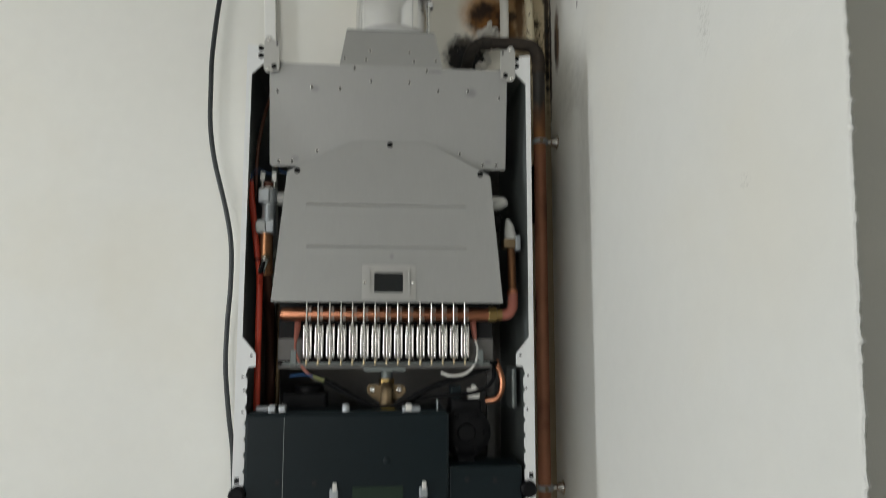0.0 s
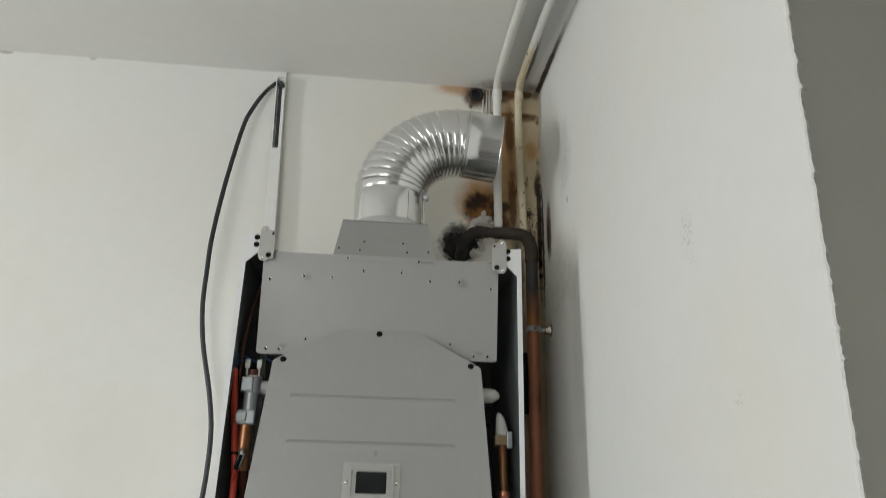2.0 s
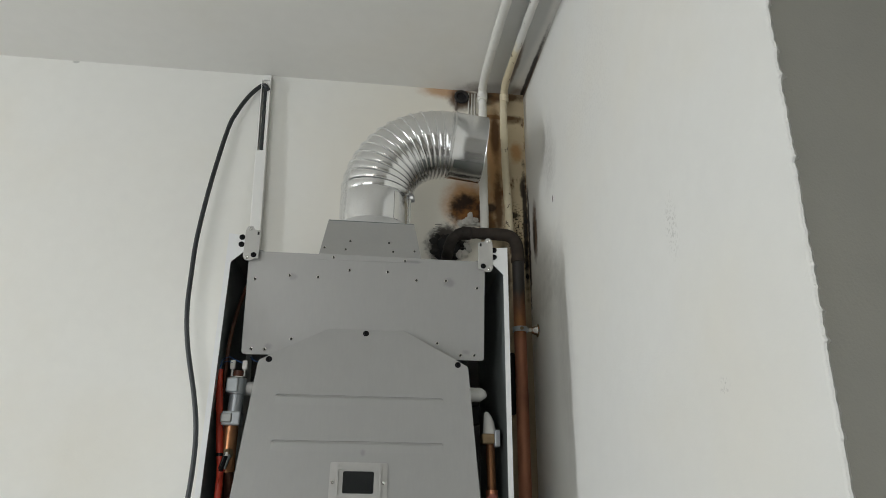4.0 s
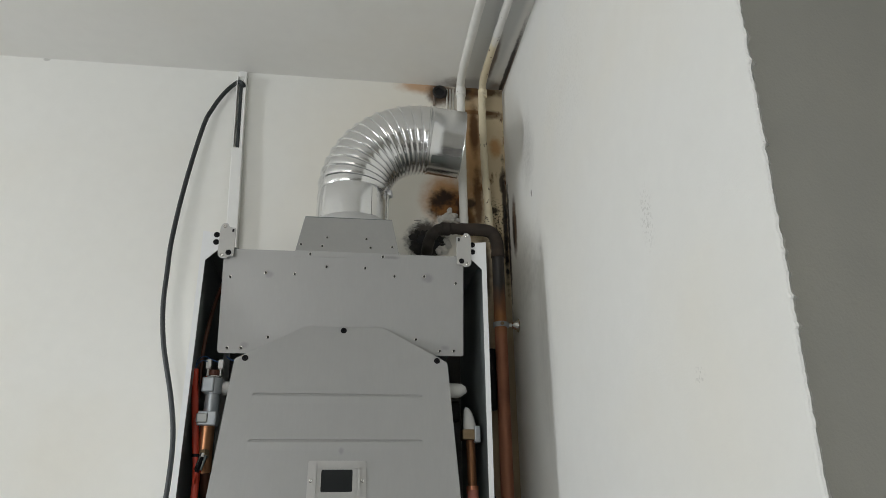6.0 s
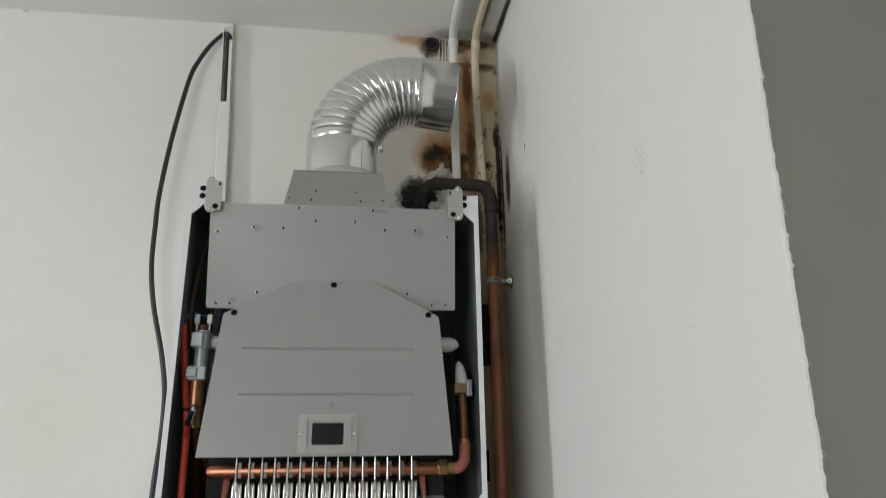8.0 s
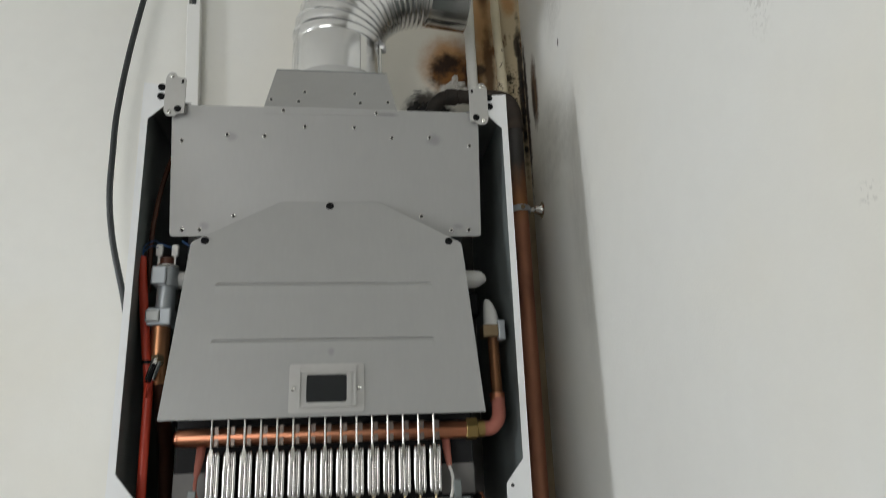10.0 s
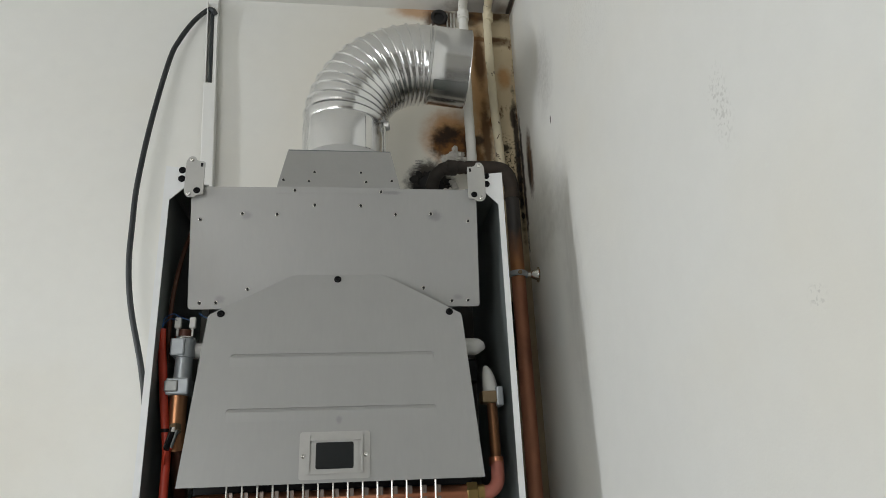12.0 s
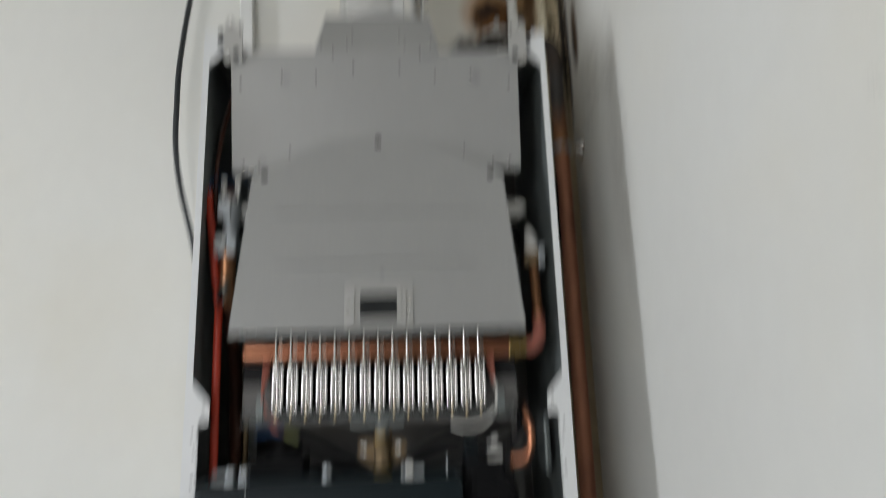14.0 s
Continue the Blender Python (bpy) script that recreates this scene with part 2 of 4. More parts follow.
MAT["flue"] = plain("bright_aluminium", (0.84, 0.84, 0.84), 0.21, 1.0, 0.03, 90, 0.03, (1, 1, 0.3))
MAT["steel"] = plain("bright_stainless_steel", (0.78, 0.77, 0.74), 0.2, 1.0, 0.05, 90, 0.02, (1, 1, 0.2))
MAT["burner"] = plain("stainless_burner_steel", (0.62, 0.61, 0.59), 0.20, 1.0, 0.06, 90, 0.02, (1, 1, 0.2))
MAT["copper"] = plain("tarnished_copper", (0.50, 0.24, 0.12), 0.36, 0.85, 0.16, 70, 0.03, (1, 1, 0.4), second=(0.20, 0.085, 0.045))
MAT["old_copper"] = plain("blackened_copper", (0.24, 0.11, 0.05), 0.45, 0.7, 0.3, 60, 0.05, (1, 1, 0.6), second=(0.07, 0.035, 0.022))
MAT["bright_copper"] = plain("clean_copper", (0.66, 0.29, 0.165), 0.3, 1.0, 0.08, 70, 0.02, second=(0.52, 0.21, 0.12))
MAT["brass"] = plain("brass", (0.36, 0.25, 0.10), 0.36, 1.0, 0.08, 80, 0.02)
MAT["capillary"] = plain("brown_capillary", (0.10, 0.035, 0.02), 0.4, 0.3, 0.1, 80, 0.02)
MAT["strand"] = plain("grey_mesh_strand", (0.16, 0.15, 0.14), 0.8, 0.0, 0.1, 80, 0.0)
MAT["nozzle"] = plain("dull_brass_nozzle", (0.42, 0.35, 0.22), 0.35, 1.0, 0.08, 80, 0.02)
# the warm tint paints the copper pipe's reflection onto the burner fins
MAT["fin"] = plain("warm_tinted_metal", (0.30, 0.25, 0.22), 0.35, 0.8, 0.15, 60, 0.03)
MAT["bronze"] = plain("dull_bronze", (0.30, 0.22, 0.13), 0.45, 0.8, 0.1, 80, 0.03)
MAT["soot"] = plain("sooty_black_pipe", (0.036, 0.031, 0.027), 0.75, 0.0, 0.3, 90, 0.6, second=(0.070, 0.052, 0.040), spec=0.3)
MAT["black"] = plain("black_plastic", (0.005, 0.005, 0.006), 0.5, 0.0, 0.1, 80, 0.03, spec=0.16)
MAT["dark"] = plain("black_cavity", (0.012, 0.012, 0.013), 0.8, 0.0, 0.05, 40, 0.0)
MAT["slate"] = plain("slate_blue_plastic", (0.007, 0.0135, 0.0165), 0.42, 0.0, 0.08, 120, 0.03, spec=0.22)
MAT["cable"] = plain("black_cable_sheath", (0.022, 0.026, 0.028), 0.45, 0.0, 0.1, 60, 0.02)
MAT["trunk"] = plain("white_plastic_trunking", (0.80, 0.80, 0.77), 0.4, 0.0, 0.02, 50, 0.01)
MAT["pipe_white"] = plain("white_gloss_pipe_paint", (0.76, 0.75, 0.70), 0.38, 0.0, 0.06, 60, 0.35)
MAT["pipe_cream"] = plain("yellowed_pipe_paint", (0.70, 0.62, 0.44), 0.42, 0.0, 0.06, 60, 0.40, second=(0.62, 0.53, 0.36))


def chipped(material, lo, overpaint=None):
    """Small dark chips in a pipe's paint; overpaint: a white coat on the stretch along the ceiling, with a ragged edge."""
    nt = material.node_tree
    sock = nt.nodes["Principled BSDF"].inputs["Base Color"]
    c = sock.links[0].from_socket
    if overpaint:
        sep = nt.nodes.new("ShaderNodeSeparateXYZ")
        nt.links.new(position(nt), sep.inputs[0])
        edge = math_node(nt, "ADD", sep.outputs["Y"], math_node(nt, "MULTIPLY", noise_tex(nt, 40, 4, shift=6), 0.06))
        c = mix(nt, ramp(nt, edge, -0.135, -0.165), c, overpaint)
    c = mix(nt, ramp(nt, noise_tex(nt, 75, 4, 0.6, shift=2.4), lo, lo + 0.03), c, (0.13, 0.09, 0.06))
    nt.links.new(c, sock)


chipped(MAT["pipe_white"], 0.67)
chipped(MAT["pipe_cream"], 0.635, (0.74, 0.73, 0.69))
MAT["red"] = plain("red_sleeve", (0.55, 0.05, 0.022), 0.42, 0.0, 0.06, 60, 0.02)
MAT["pink"] = plain("faded_red_silicone", (0.42, 0.14, 0.10), 0.5, 0.0, 0.06, 60, 0.02)
MAT["blue"] = plain("blue_wire", (0.02, 0.08, 0.22), 0.4, 0.0, 0.05, 60, 0.0)
MAT["white_wire"] = plain("white_wire", (0.75, 0.74, 0.70), 0.45, 0.0, 0.03, 60, 0.0)
MAT["green"] = plain("yellow_green_wire", (0.26, 0.28, 0.12), 0.45, 0.0, 0.05, 60, 0.0)
MAT["grey_part"] = plain("grey_cast_metal", (0.42, 0.45, 0.47), 0.38, 0.45, 0.05, 80, 0.04)
MAT["lagging"] = plain("white_pipe_insulation", (0.68, 0.67, 0.64), 0.7, 0.0, 0.04, 80, 0.08)
MAT["glass"] = plain("dark_sight_glass", (0.012, 0.014, 0.015), 0.12, 0.0, 0.02, 80, 0.0)
MAT["display"] = plain("green_black_display", (0.02, 0.035, 0.025), 0.15, 0.0, 0.02, 80, 0.0)
MAT["yellow"] = plain("yellow_seal_paint", (0.55, 0.38, 0.05), 0.5, 0.0, 0.06, 60, 0.02)
MAT["crumb"] = plain("crumbling_plaster", (0.62, 0.60, 0.55), 0.9, 0.0, 0.15, 60, 0.4)
MAT["mortar"] = plain("sooty_mortar", (0.022, 0.020, 0.018), 0.9, 0.0, 0.3, 60, 0.5)


def copper_run():
    """The gas pipe's copper: black with soot near its upper bend."""
    m, nt, b = nodes_of("copper_with_soot")
    sep = nt.nodes.new("ShaderNodeSeparateXYZ")
    nt.links.new(position(nt), sep.inputs[0])
    n = noise_tex(nt, 60, 5, 0.6, (1, 1, 0.35))
    broad = noise_tex(nt, 9, 4, shift=2)
    c = mix(nt, n, (0.34, 0.140, 0.082), (0.52, 0.235, 0.145))
    c = mix(nt, ramp(nt, broad, 0.5, 0.7), c, (0.27, 0.115, 0.072))
    z = math_node(nt, "ADD", sep.outputs["Z"], math_node(nt, "MULTIPLY", math_node(nt, "SUBTRACT", n, 0.5), 0.06))
    c = mix(nt, math_node(nt, "MULTIPLY", ramp(nt, z, 1.93, 1.965), 0.7), c, (0.36, 0.16, 0.055))
    soot = ramp(nt, z, 1.965, 2.03)
    c = mix(nt, soot, c, (0.03, 0.026, 0.024))
    nt.links.new(c, b.inputs["Base Color"])
    nt.links.new(math_node(nt, "SUBTRACT", 0.60, math_node(nt, "MULTIPLY", soot, 0.58)), b.inputs["Metallic"])
    b.inputs["Roughness"].default_value = 0.45
    bump(nt, b, n, 0.15, 0.001)
    return m


MAT["copper_run"] = copper_run()


# ---- mesh tools ----
def part(name, bm, material, parent=None, label="", smooth=False):
    """Links bm as one mesh object, under parent if one is given."""
    me = bpy.data.meshes.new(name)
    bmesh.ops.recalc_face_normals(bm, faces=bm.faces)
    if smooth:
        for f in bm.faces:
            f.smooth = True
        for e in bm.edges:
            if len(e.link_faces) == 2 and e.calc_face_angle(0) > radians(35):
                e.smooth = False
    bm.to_mesh(me)
    bm.free()
    me.materials.append(MAT[material])
    ob = new(name, me)
    if parent:
        ob.parent = parent
    if label:
        ob["label"] = label
    return ob


def thing(name, label, category, group=""):
    return tagged(new(name), label, category, group)


def box(bm, lo, hi, bevel=0.0, seg=2):
    """An axis-aligned block from lo to hi."""
    v = [bm.verts.new((x, y, z)) for x in (lo[0], hi[0]) for y in (lo[1], hi[1]) for z in (lo[2], hi[2])]
    fs = [bm.faces.new([v[i] for i in q]) for q in ((0, 1, 3, 2), (4, 6, 7, 5), (0, 4, 5, 1), (2, 3, 7, 6), (0, 2, 6, 4), (1, 5, 7, 3))]
    if bevel:
        es = list({e for f in fs for e in f.edges})
        bmesh.ops.bevel(bm, geom=es, offset=bevel, segments=seg, affect="EDGES", profile=0.5)
    return bm


def block(lo, hi, bevel=0.0, seg=2):
    return box(bmesh.new(), lo, hi, bevel, seg)


def prism(outline, thick, y_of, bevel=0.0, bm=None):
    """A sheet with an (x, z) outline; y_of(z) is its front face, thick its depth behind that."""
    bm = bm or bmesh.new()
    front = [bm.verts.new((x, y_of(z), z)) for x, z in outline]
    back = [bm.verts.new((x, y_of(z) + thick, z)) for x, z in outline]
    n = len(outline)
    faces = [bm.faces.new(front), bm.faces.new(back[::-1])]
    faces += [bm.faces.new((front[i], back[i], back[(i + 1) % n], front[(i + 1) % n])) for i in range(n)]
    if bevel:
        rim = [e for e in faces[0].edges]
        bmesh.ops.bevel(bm, geom=rim, offset=bevel, segments=2, affect="EDGES", profile=0.5)
    return bm


def rounded(points, r, seg=4):
    """An outline with its corners rounded off by r (a number, or one for each corner)."""
    out = []
    n = len(points)
    for i, p in enumerate(points):
        ri = r[i] if isinstance(r, (list, tuple)) else r
        p, a, c = Vector(p), Vector(points[i - 1]), Vector(points[(i + 1) % n])
        if ri <= 0:
            out.append(tuple(p))
            continue
        u, v = (a - p), (c - p)
        k = min(ri, u.length * 0.45, v.length * 0.45)
        s, e = p + u.normalized() * k, p + v.normalized() * k
        for j in range(seg + 1):
            t = j / seg
            out.append(tuple((1 - t) ** 2 * s + 2 * t * (1 - t) * p + t * t * e))
    return out


def smooth_path(points, steps=6):
    """A Catmull-Rom line through the points."""
    p = [Vector(q) for q in points]
    p = [2 * p[0] - p[1]] + p + [2 * p[-1] - p[-2]]
    out = []
    for i in range(1, len(p) - 2):
        a, b, c, d = p[i - 1:i + 3]
        for j in range(steps):
            t = j / steps
            out.append(0.5 * (2 * b + (c - a) * t + (2 * a - 5 * b + 4 * c - d) * t * t + (3 * b - a - 3 * c + d) * t ** 3))
    return out + [p[-2]]


def tube(points, radius, seg=12, caps=True, bm=None):
    """A round tube along points; radius a number or a list."""
    bm = bm or bmesh.new()
    pts = [Vector(p) for p in points]
    rad = radius if isinstance(radius, (list, tuple)) else [radius] * len(pts)
    rings, side = [], None
    for i, p in enumerate(pts):
        d = (pts[min(i + 1, len(pts) - 1)] - pts[max(i - 1, 0)]).normalized()
        if side is None:
            side = d.orthogonal().normalized()
        side = (side - d * side.dot(d)).normalized()
        up = d.cross(side)
        rings.append([bm.verts.new(p + rad[i] * (math.cos(a) * side + math.sin(a) * up)) for a in (2 * math.pi * k / seg for k in range(seg))])
    for a, b in zip(rings, rings[1:]):
        for k in range(seg):
            bm.faces.new((a[k], a[(k + 1) % seg], b[(k + 1) % seg], b[k]))
    if caps:
        bm.faces.new(rings[0][::-1])
        bm.faces.new(rings[-1])
    return bm


def lathe(origin, axis, profile, seg=16, bm=None):
    """A turned piece: profile of (distance along axis, radius)."""
    bm = bm or bmesh.new()
    o, d = Vector(origin), Vector(axis).normalized()
    s = d.orthogonal().normalized()
    u = d.cross(s)
    rings = []
    for h, r in profile:
        r = max(r, 0.00005)
        rings.append([bm.verts.new(o + d * h + r * (math.cos(a) * s + math.sin(a) * u)) for a in (2 * math.pi * k / seg for k in range(seg))])
    for a, b in zip(rings, rings[1:]):
        for k in range(seg):
            bm.faces.new((a[k], a[(k + 1) % seg], b[(k + 1) % seg], b[k]))
    bm.faces.new(rings[0][::-1])
    bm.faces.new(rings[-1])
    return bm


# ---- the room ----
XR = 0.309          # right wall at the corner
EDGE_Y = -0.806     # where the right wall ends


def structure(name, bm, material, label, category, smooth=False):
    return tagged(part(name, bm, material, None, "", smooth), label, category, kind="structure")


structure("floor", block((-2.9, -2.7, -0.1), (1.8, 0.3, 0.0)), "floor", "plain grey floor of the room", "floor")


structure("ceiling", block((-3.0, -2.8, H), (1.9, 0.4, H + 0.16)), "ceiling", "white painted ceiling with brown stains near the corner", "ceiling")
structure("wall_north", block((-0.860, 0.0, 0.0), (XR + 0.02, 0.12, H)), "wall_back", "white painted plaster wall, scorched and rusty near its corner", "wall")
structure("wall_north_recess", block((-2.9, 0.20, 0.0), (-0.860, 0.32, H)), "wall_room", "light grey recessed plaster wall", "wall")

# the right wall: thickness, a slightly ragged plaster edge at its end
bm = bmesh.new()
rnd = random.Random(4)
nz = 1300
rag = [0.0]
for i in range(nz):
    rag.append(0.62 * rag[-1] + rnd.uniform(-0.0006, 0.0006) - (rnd.uniform(0.0008, 0.0024) if rnd.random() < 0.07 else 0.0))
cols = []
for j in range(nz + 1):
    z = H * j / nz
    e = EDGE_Y + rag[j] - 0.035 * (z - 1.8)
    x0, x1 = XR, XR
    cols.append([bm.verts.new(p) for p in ((x0, 0.0, z), (0.5 * x0 + 0.5 * x1, -0.4, z), (x1, e + 0.0035, z), (x1 + 0.0005, e + 0.0012, z), (x1 + 0.002, e, z), (x1 + 0.045, e + 0.03, z), (x1 + 0.045, 0.0, z))])
for a, b in zip(cols, cols[1:]):
    for k in range(7):
        bm.faces.new((a[k], a[(k + 1) % 7], b[(k + 1) % 7], b[k]))
bm.faces.new(cols[0][::-1])
bm.faces.new(cols[-1])
structure("wall_east", bm, "wall_right", "white painted plaster wall with grey scuffs and a ragged edge", "wall")
# the return wall, in the colour darkened for its shade
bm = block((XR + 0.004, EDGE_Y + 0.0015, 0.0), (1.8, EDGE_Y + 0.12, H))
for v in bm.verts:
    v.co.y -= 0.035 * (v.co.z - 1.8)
structure("wall_east_return", bm, "wall_shaded", "plaster wall past the ragged edge, its shade painted in as grey-green", "wall")
structure("wall_far_east", block((1.8, -2.7, 0.0), (1.9, EDGE_Y + 0.12, H)), "wall_room", "plain painted wall", "wall")


def pierced(lo, hi, axis, w):
    """A wall from lo to hi with one opening; axis is the way along it."""
    bm = bmesh.new()
    p, q = list(lo), list(hi)

    def piece(a0, a1, z0, z1):
        p2, q2 = p[:], q[:]
        p2[axis], q2[axis], p2[2], q2[2] = a0, a1, z0, z1
        box(bm, p2, q2)
    piece(lo[axis], w["a0"], lo[2], hi[2])
    piece(w["a1"], hi[axis], lo[2], hi[2])
    piece(w["a0"], w["a1"], lo[2], w["z0"])
    piece(w["a0"], w["a1"], w["z1"], hi[2])
    return bm


# unseen closing wall; its opening is added for the fill lamp
structure("wall_south", pierced((-2.9, -2.8, 0.0), (1.9, -2.7, H), 0, SOUTH), "wall_far", "plain beige unseen wall with a wide opening for the fill lamp", "wall")
structure("wall_west", pierced((-3.0, -2.8, 0.0), (-2.9, 0.32, H), 1, WEST), "wall_room", "plain painted wall with a narrow window opening", "wall")

# ---- the boiler ----
boiler = thing("gas_water_heater", "open gas water heater without its cover, bolted to the white wall", "water heater")
CX, FY, BY = 0.209, -0.255, -0.010     # half width, front, back
Z0, Z1 = 1.30, 2.030


def flat(y):
    return lambda z: y


def screw(name, x, z, y, r, material, parent, label=""):
    """A pan-head screw that stands out from y towards the room, with a recess."""
    bm = lathe((x, y + 0.001, z), (0, -1, 0), ((0, r), (0.0012, r), (0.0021, r * 0.86), (0.0026, r * 0.55), (0.0016, r * 0.42), (0.0012, r * 0.1)), 12)
    return part(name, bm, material, parent, label, True)


def rivet(x, z, y, parent):
    """A blind rivet: a bright ring round a dark bore."""
    r = 0.0026
    ring = part("rivet", lathe((x, y + 0.0005, z), (0, -1, 0), ((0, r), (0.0010, r), (0.0014, r * 0.75), (0.0013, r * 0.55)), 12), "steel", parent, "", True)
    part("rivet_bore", lathe((x, y - 0.0005, z), (0, -1, 0), ((0, r * 0.56), (0.0012, r * 0.56)), 8), "dark", ring)
    return ring


part("back_panel", block((-CX - 0.002, BY - 0.003, Z0), (CX - 0.004, BY, 2.02)), "innergrey", boiler, "dull grey steel back panel")
for s in (-1, 1):
    ox = 0.0025 if s < 0 else 0.0     # the left side stands a little further out
    out, inn = s * (CX + ox), s * (CX + ox - 0.0022)
    lo, hi = sorted((out, inn))
    side = part("side_panel", block((lo, FY, Z0), (hi, BY, Z1 - 0.004), 0.0006, 1), "casing", boiler, "white enamelled side panel")
    lo, hi = sorted((inn - s * 0.0002, inn - s * 0.0016))
    part("inner_lining", block((lo, FY + 0.004, Z0), (hi, BY - 0.003, Z1 - 0.02)), "inner", side, "dark galvanised inside")
    # front flange: broad at the top, narrow beside the hood, broad again beside the burner
    f = [(0.209, 2.030), (0.186, 2.0275), (0.181, 2.024), (0.181, 2.0035), (0.1865, 2.000), (0.2018, 1.985), (0.2018, 1.603),
         (0.1840, 1.581), (0.1825, 1.578), (0.1825, 1.562), (0.1925, 1.561)]
    zz = 1.549
    while zz > Z0 + 0.02:
        f += [(0.1960, zz), (0.1930, zz - 0.004), (0.1930, zz - 0.016)]
        zz -= 0.0215
    f += [(0.1945, Z0), (0.209, Z0)]
    f = [(s * (x + ox + 0.0008), z) for x, z in f]
    fl = part("front_flange", prism(f if s > 0 else f[::-1], 0.0016, flat(FY - 0.0005)), "casing", boiler, "white enamelled front flange")
    for x, z, r in ((0.1895, 1.577, 0.0019), (0.2005, 1.548, 0.0015), (0.198, 1.530, 0.0014), (0.199, 1.500, 0.0016)):
        part("flange_hole", lathe((s * (x + ox), FY - 0.0003, z), (0, -1, 0), ((0, r), (0.0007, r)), 10), "dark", fl)
    part("square_hole", block((s * (0.2035 + ox) - 0.003, FY - 0.0011, 1.404), (s * (0.2035 + ox) + 0.003, FY - 0.0002, 1.412)), "dark", fl)
    for z in (2.0245, 2.0130):
        screw("bolt", s * (0.1885 + 1.6 * ox), z, FY - 0.001, 0.0044, "black", fl, "black bolt")
    # rear buffers between casing and wall
    for z0, z1, far in ((1.806, 1.915, 0.058), (1.985, 2.015, 0.011), (1.615, 1.665, 0.050)):
        lo, hi = sorted((out + s * 0.0005, out + s * (far if s > 0 else 0.011)))
        part("rubber_buffer", block((lo, -0.034, z0), (hi, -0.022, z1), 0.002), "black", side, "black rubber buffer")
    # hanging bracket
    b = rounded([(0.1635, 1.991), (0.171, 1.991), (0.1735, 1.9875), (0.182, 1.9875), (0.186, 1.993), (0.186, 2.035), (0.1825, 2.0425), (0.1755, 2.0425), (0.1735, 2.036), (0.1635, 2.036)], 0.0025, 3)
    b = [(s * (x + ox * 0.8), z) for x, z in b]
    br = part("bracket", prism(b if s > 0 else b[::-1], 0.0016, flat(FY - 0.0035), 0.0004), "bracket", boiler, "zinc-plated hanging bracket")
    part("spacer", block((min(s * 0.166, s * 0.176), FY - 0.0018, 1.994), (max(s * 0.166, s * 0.176), -0.2500, 2.002)), "bracket", br)
    screw("bolt", s * (0.1710 + ox * 0.8), 1.9965, FY - 0.0035, 0.0042, "black", br, "black bolt")
    for x, z in ((0.1793, 2.0375), (0.1800, 1.9920)):
        screw("screw", s * (x + ox * 0.8), z, FY - 0.0035, 0.0030, "steel", br, "bright screw")
    part("slot", block((s * (0.1672 + ox * 0.8) - 0.0014, FY - 0.0042, 2.0285), (s * (0.1672 + ox * 0.8) + 0.0014, FY - 0.0034, 2.0335), 0.0003, 1), "dark", br)

    # added strip: keeps the gap dark by hiding the wall behind it
    lo, hi = sorted((s * 0.1605, s * (CX + ox - 0.0036)))
    part("gap_blocker", block((lo, FY + 0.0014, 2.0050), (hi, BY - 0.004, 2.0065)), "galvanised", boiler, "galvanised strip added to hide the wall behind the gap")
part("bottom_panel", block((-CX - 0.003, FY + 0.002, Z0 - 0.0015), (CX - 0.003, BY, Z0 + 0.0015)), "inner", boiler, "dark steel bottom panel")

# flue hood: upper plate that leans out towards its top, with a neck, on a shallow box
def plate_y(z):
    return -0.2245 - (z - 1.856) * 0.19


plate = rounded([(-0.180, 1.8555), (0.176, 1.8575), (0.1745, 2.0055), (-0.1805, 2.0045)], [0.005, 0.004, 0.003, 0.003])
hood = part("flue_hood", prism(plate, 0.0014, plate_y, 0.0004), "hood", boiler, "plain grey sheet-steel flue hood")
part("hood_box", prism([(-0.160, 1.866), (0.160, 1.866), (0.160, 2.001), (-0.160, 2.001)], 0.150, lambda z: plate_y(z) + 0.0016), "inner", hood, "dark box of the hood")


def neck_y(z):
    return plate_y(min(z, 2.0055)) - 0.0006 + max(0.0, z - 2.0055) * 0.62


bm = prism([(-0.0800, 1.9965), (0.0775, 1.9985), (0.0760, 2.0055), (-0.0782, 2.0055)], 0.0012, neck_y)
prism([(-0.0782, 2.0055), (0.0760, 2.0055), (0.0672, 2.0810), (-0.0710, 2.0800)], 0.0014, neck_y, 0.0, bm)
neck = part("neck", bm, "hood", hood, "grey tapering neck plate")
bm = bmesh.new()
lowr = [bm.verts.new(p) for p in ((-0.0777, -0.2505, 2.0060), (0.0755, -0.2505, 2.0060), (0.0755, -0.065, 2.0060), (-0.0777, -0.065, 2.0060))]
topr = [bm.verts.new(p) for p in ((-0.0705, -0.2045, 2.0795), (0.0667, -0.2045, 2.0805), (0.0667, -0.065, 2.0805), (-0.0705, -0.065, 2.0795))]
bm.faces.new(lowr[::-1])
bm.faces.new(topr)
for i in range(4):
    bm.faces.new((lowr[i], lowr[(i + 1) % 4], topr[(i + 1) % 4], topr[i]))
part("neck_box", bm, "hood", neck)
for x, z in ((-0.119, 1.9713), (-0.169, 1.9637), (-0.0772, 1.9708), (-0.0313, 1.983), (0.026, 1.983), (0.070, 1.9722), (0.1150, 1.9735), (0.1633, 1.9647),
             (-0.1103, 1.8793), (0.1047, 1.8803), (-0.1663, 1.863), (-0.1473, 1.8632), (0.1405, 1.8642), (0.1613, 1.8647)):
    rivet(x, z, plate_y(z), hood)
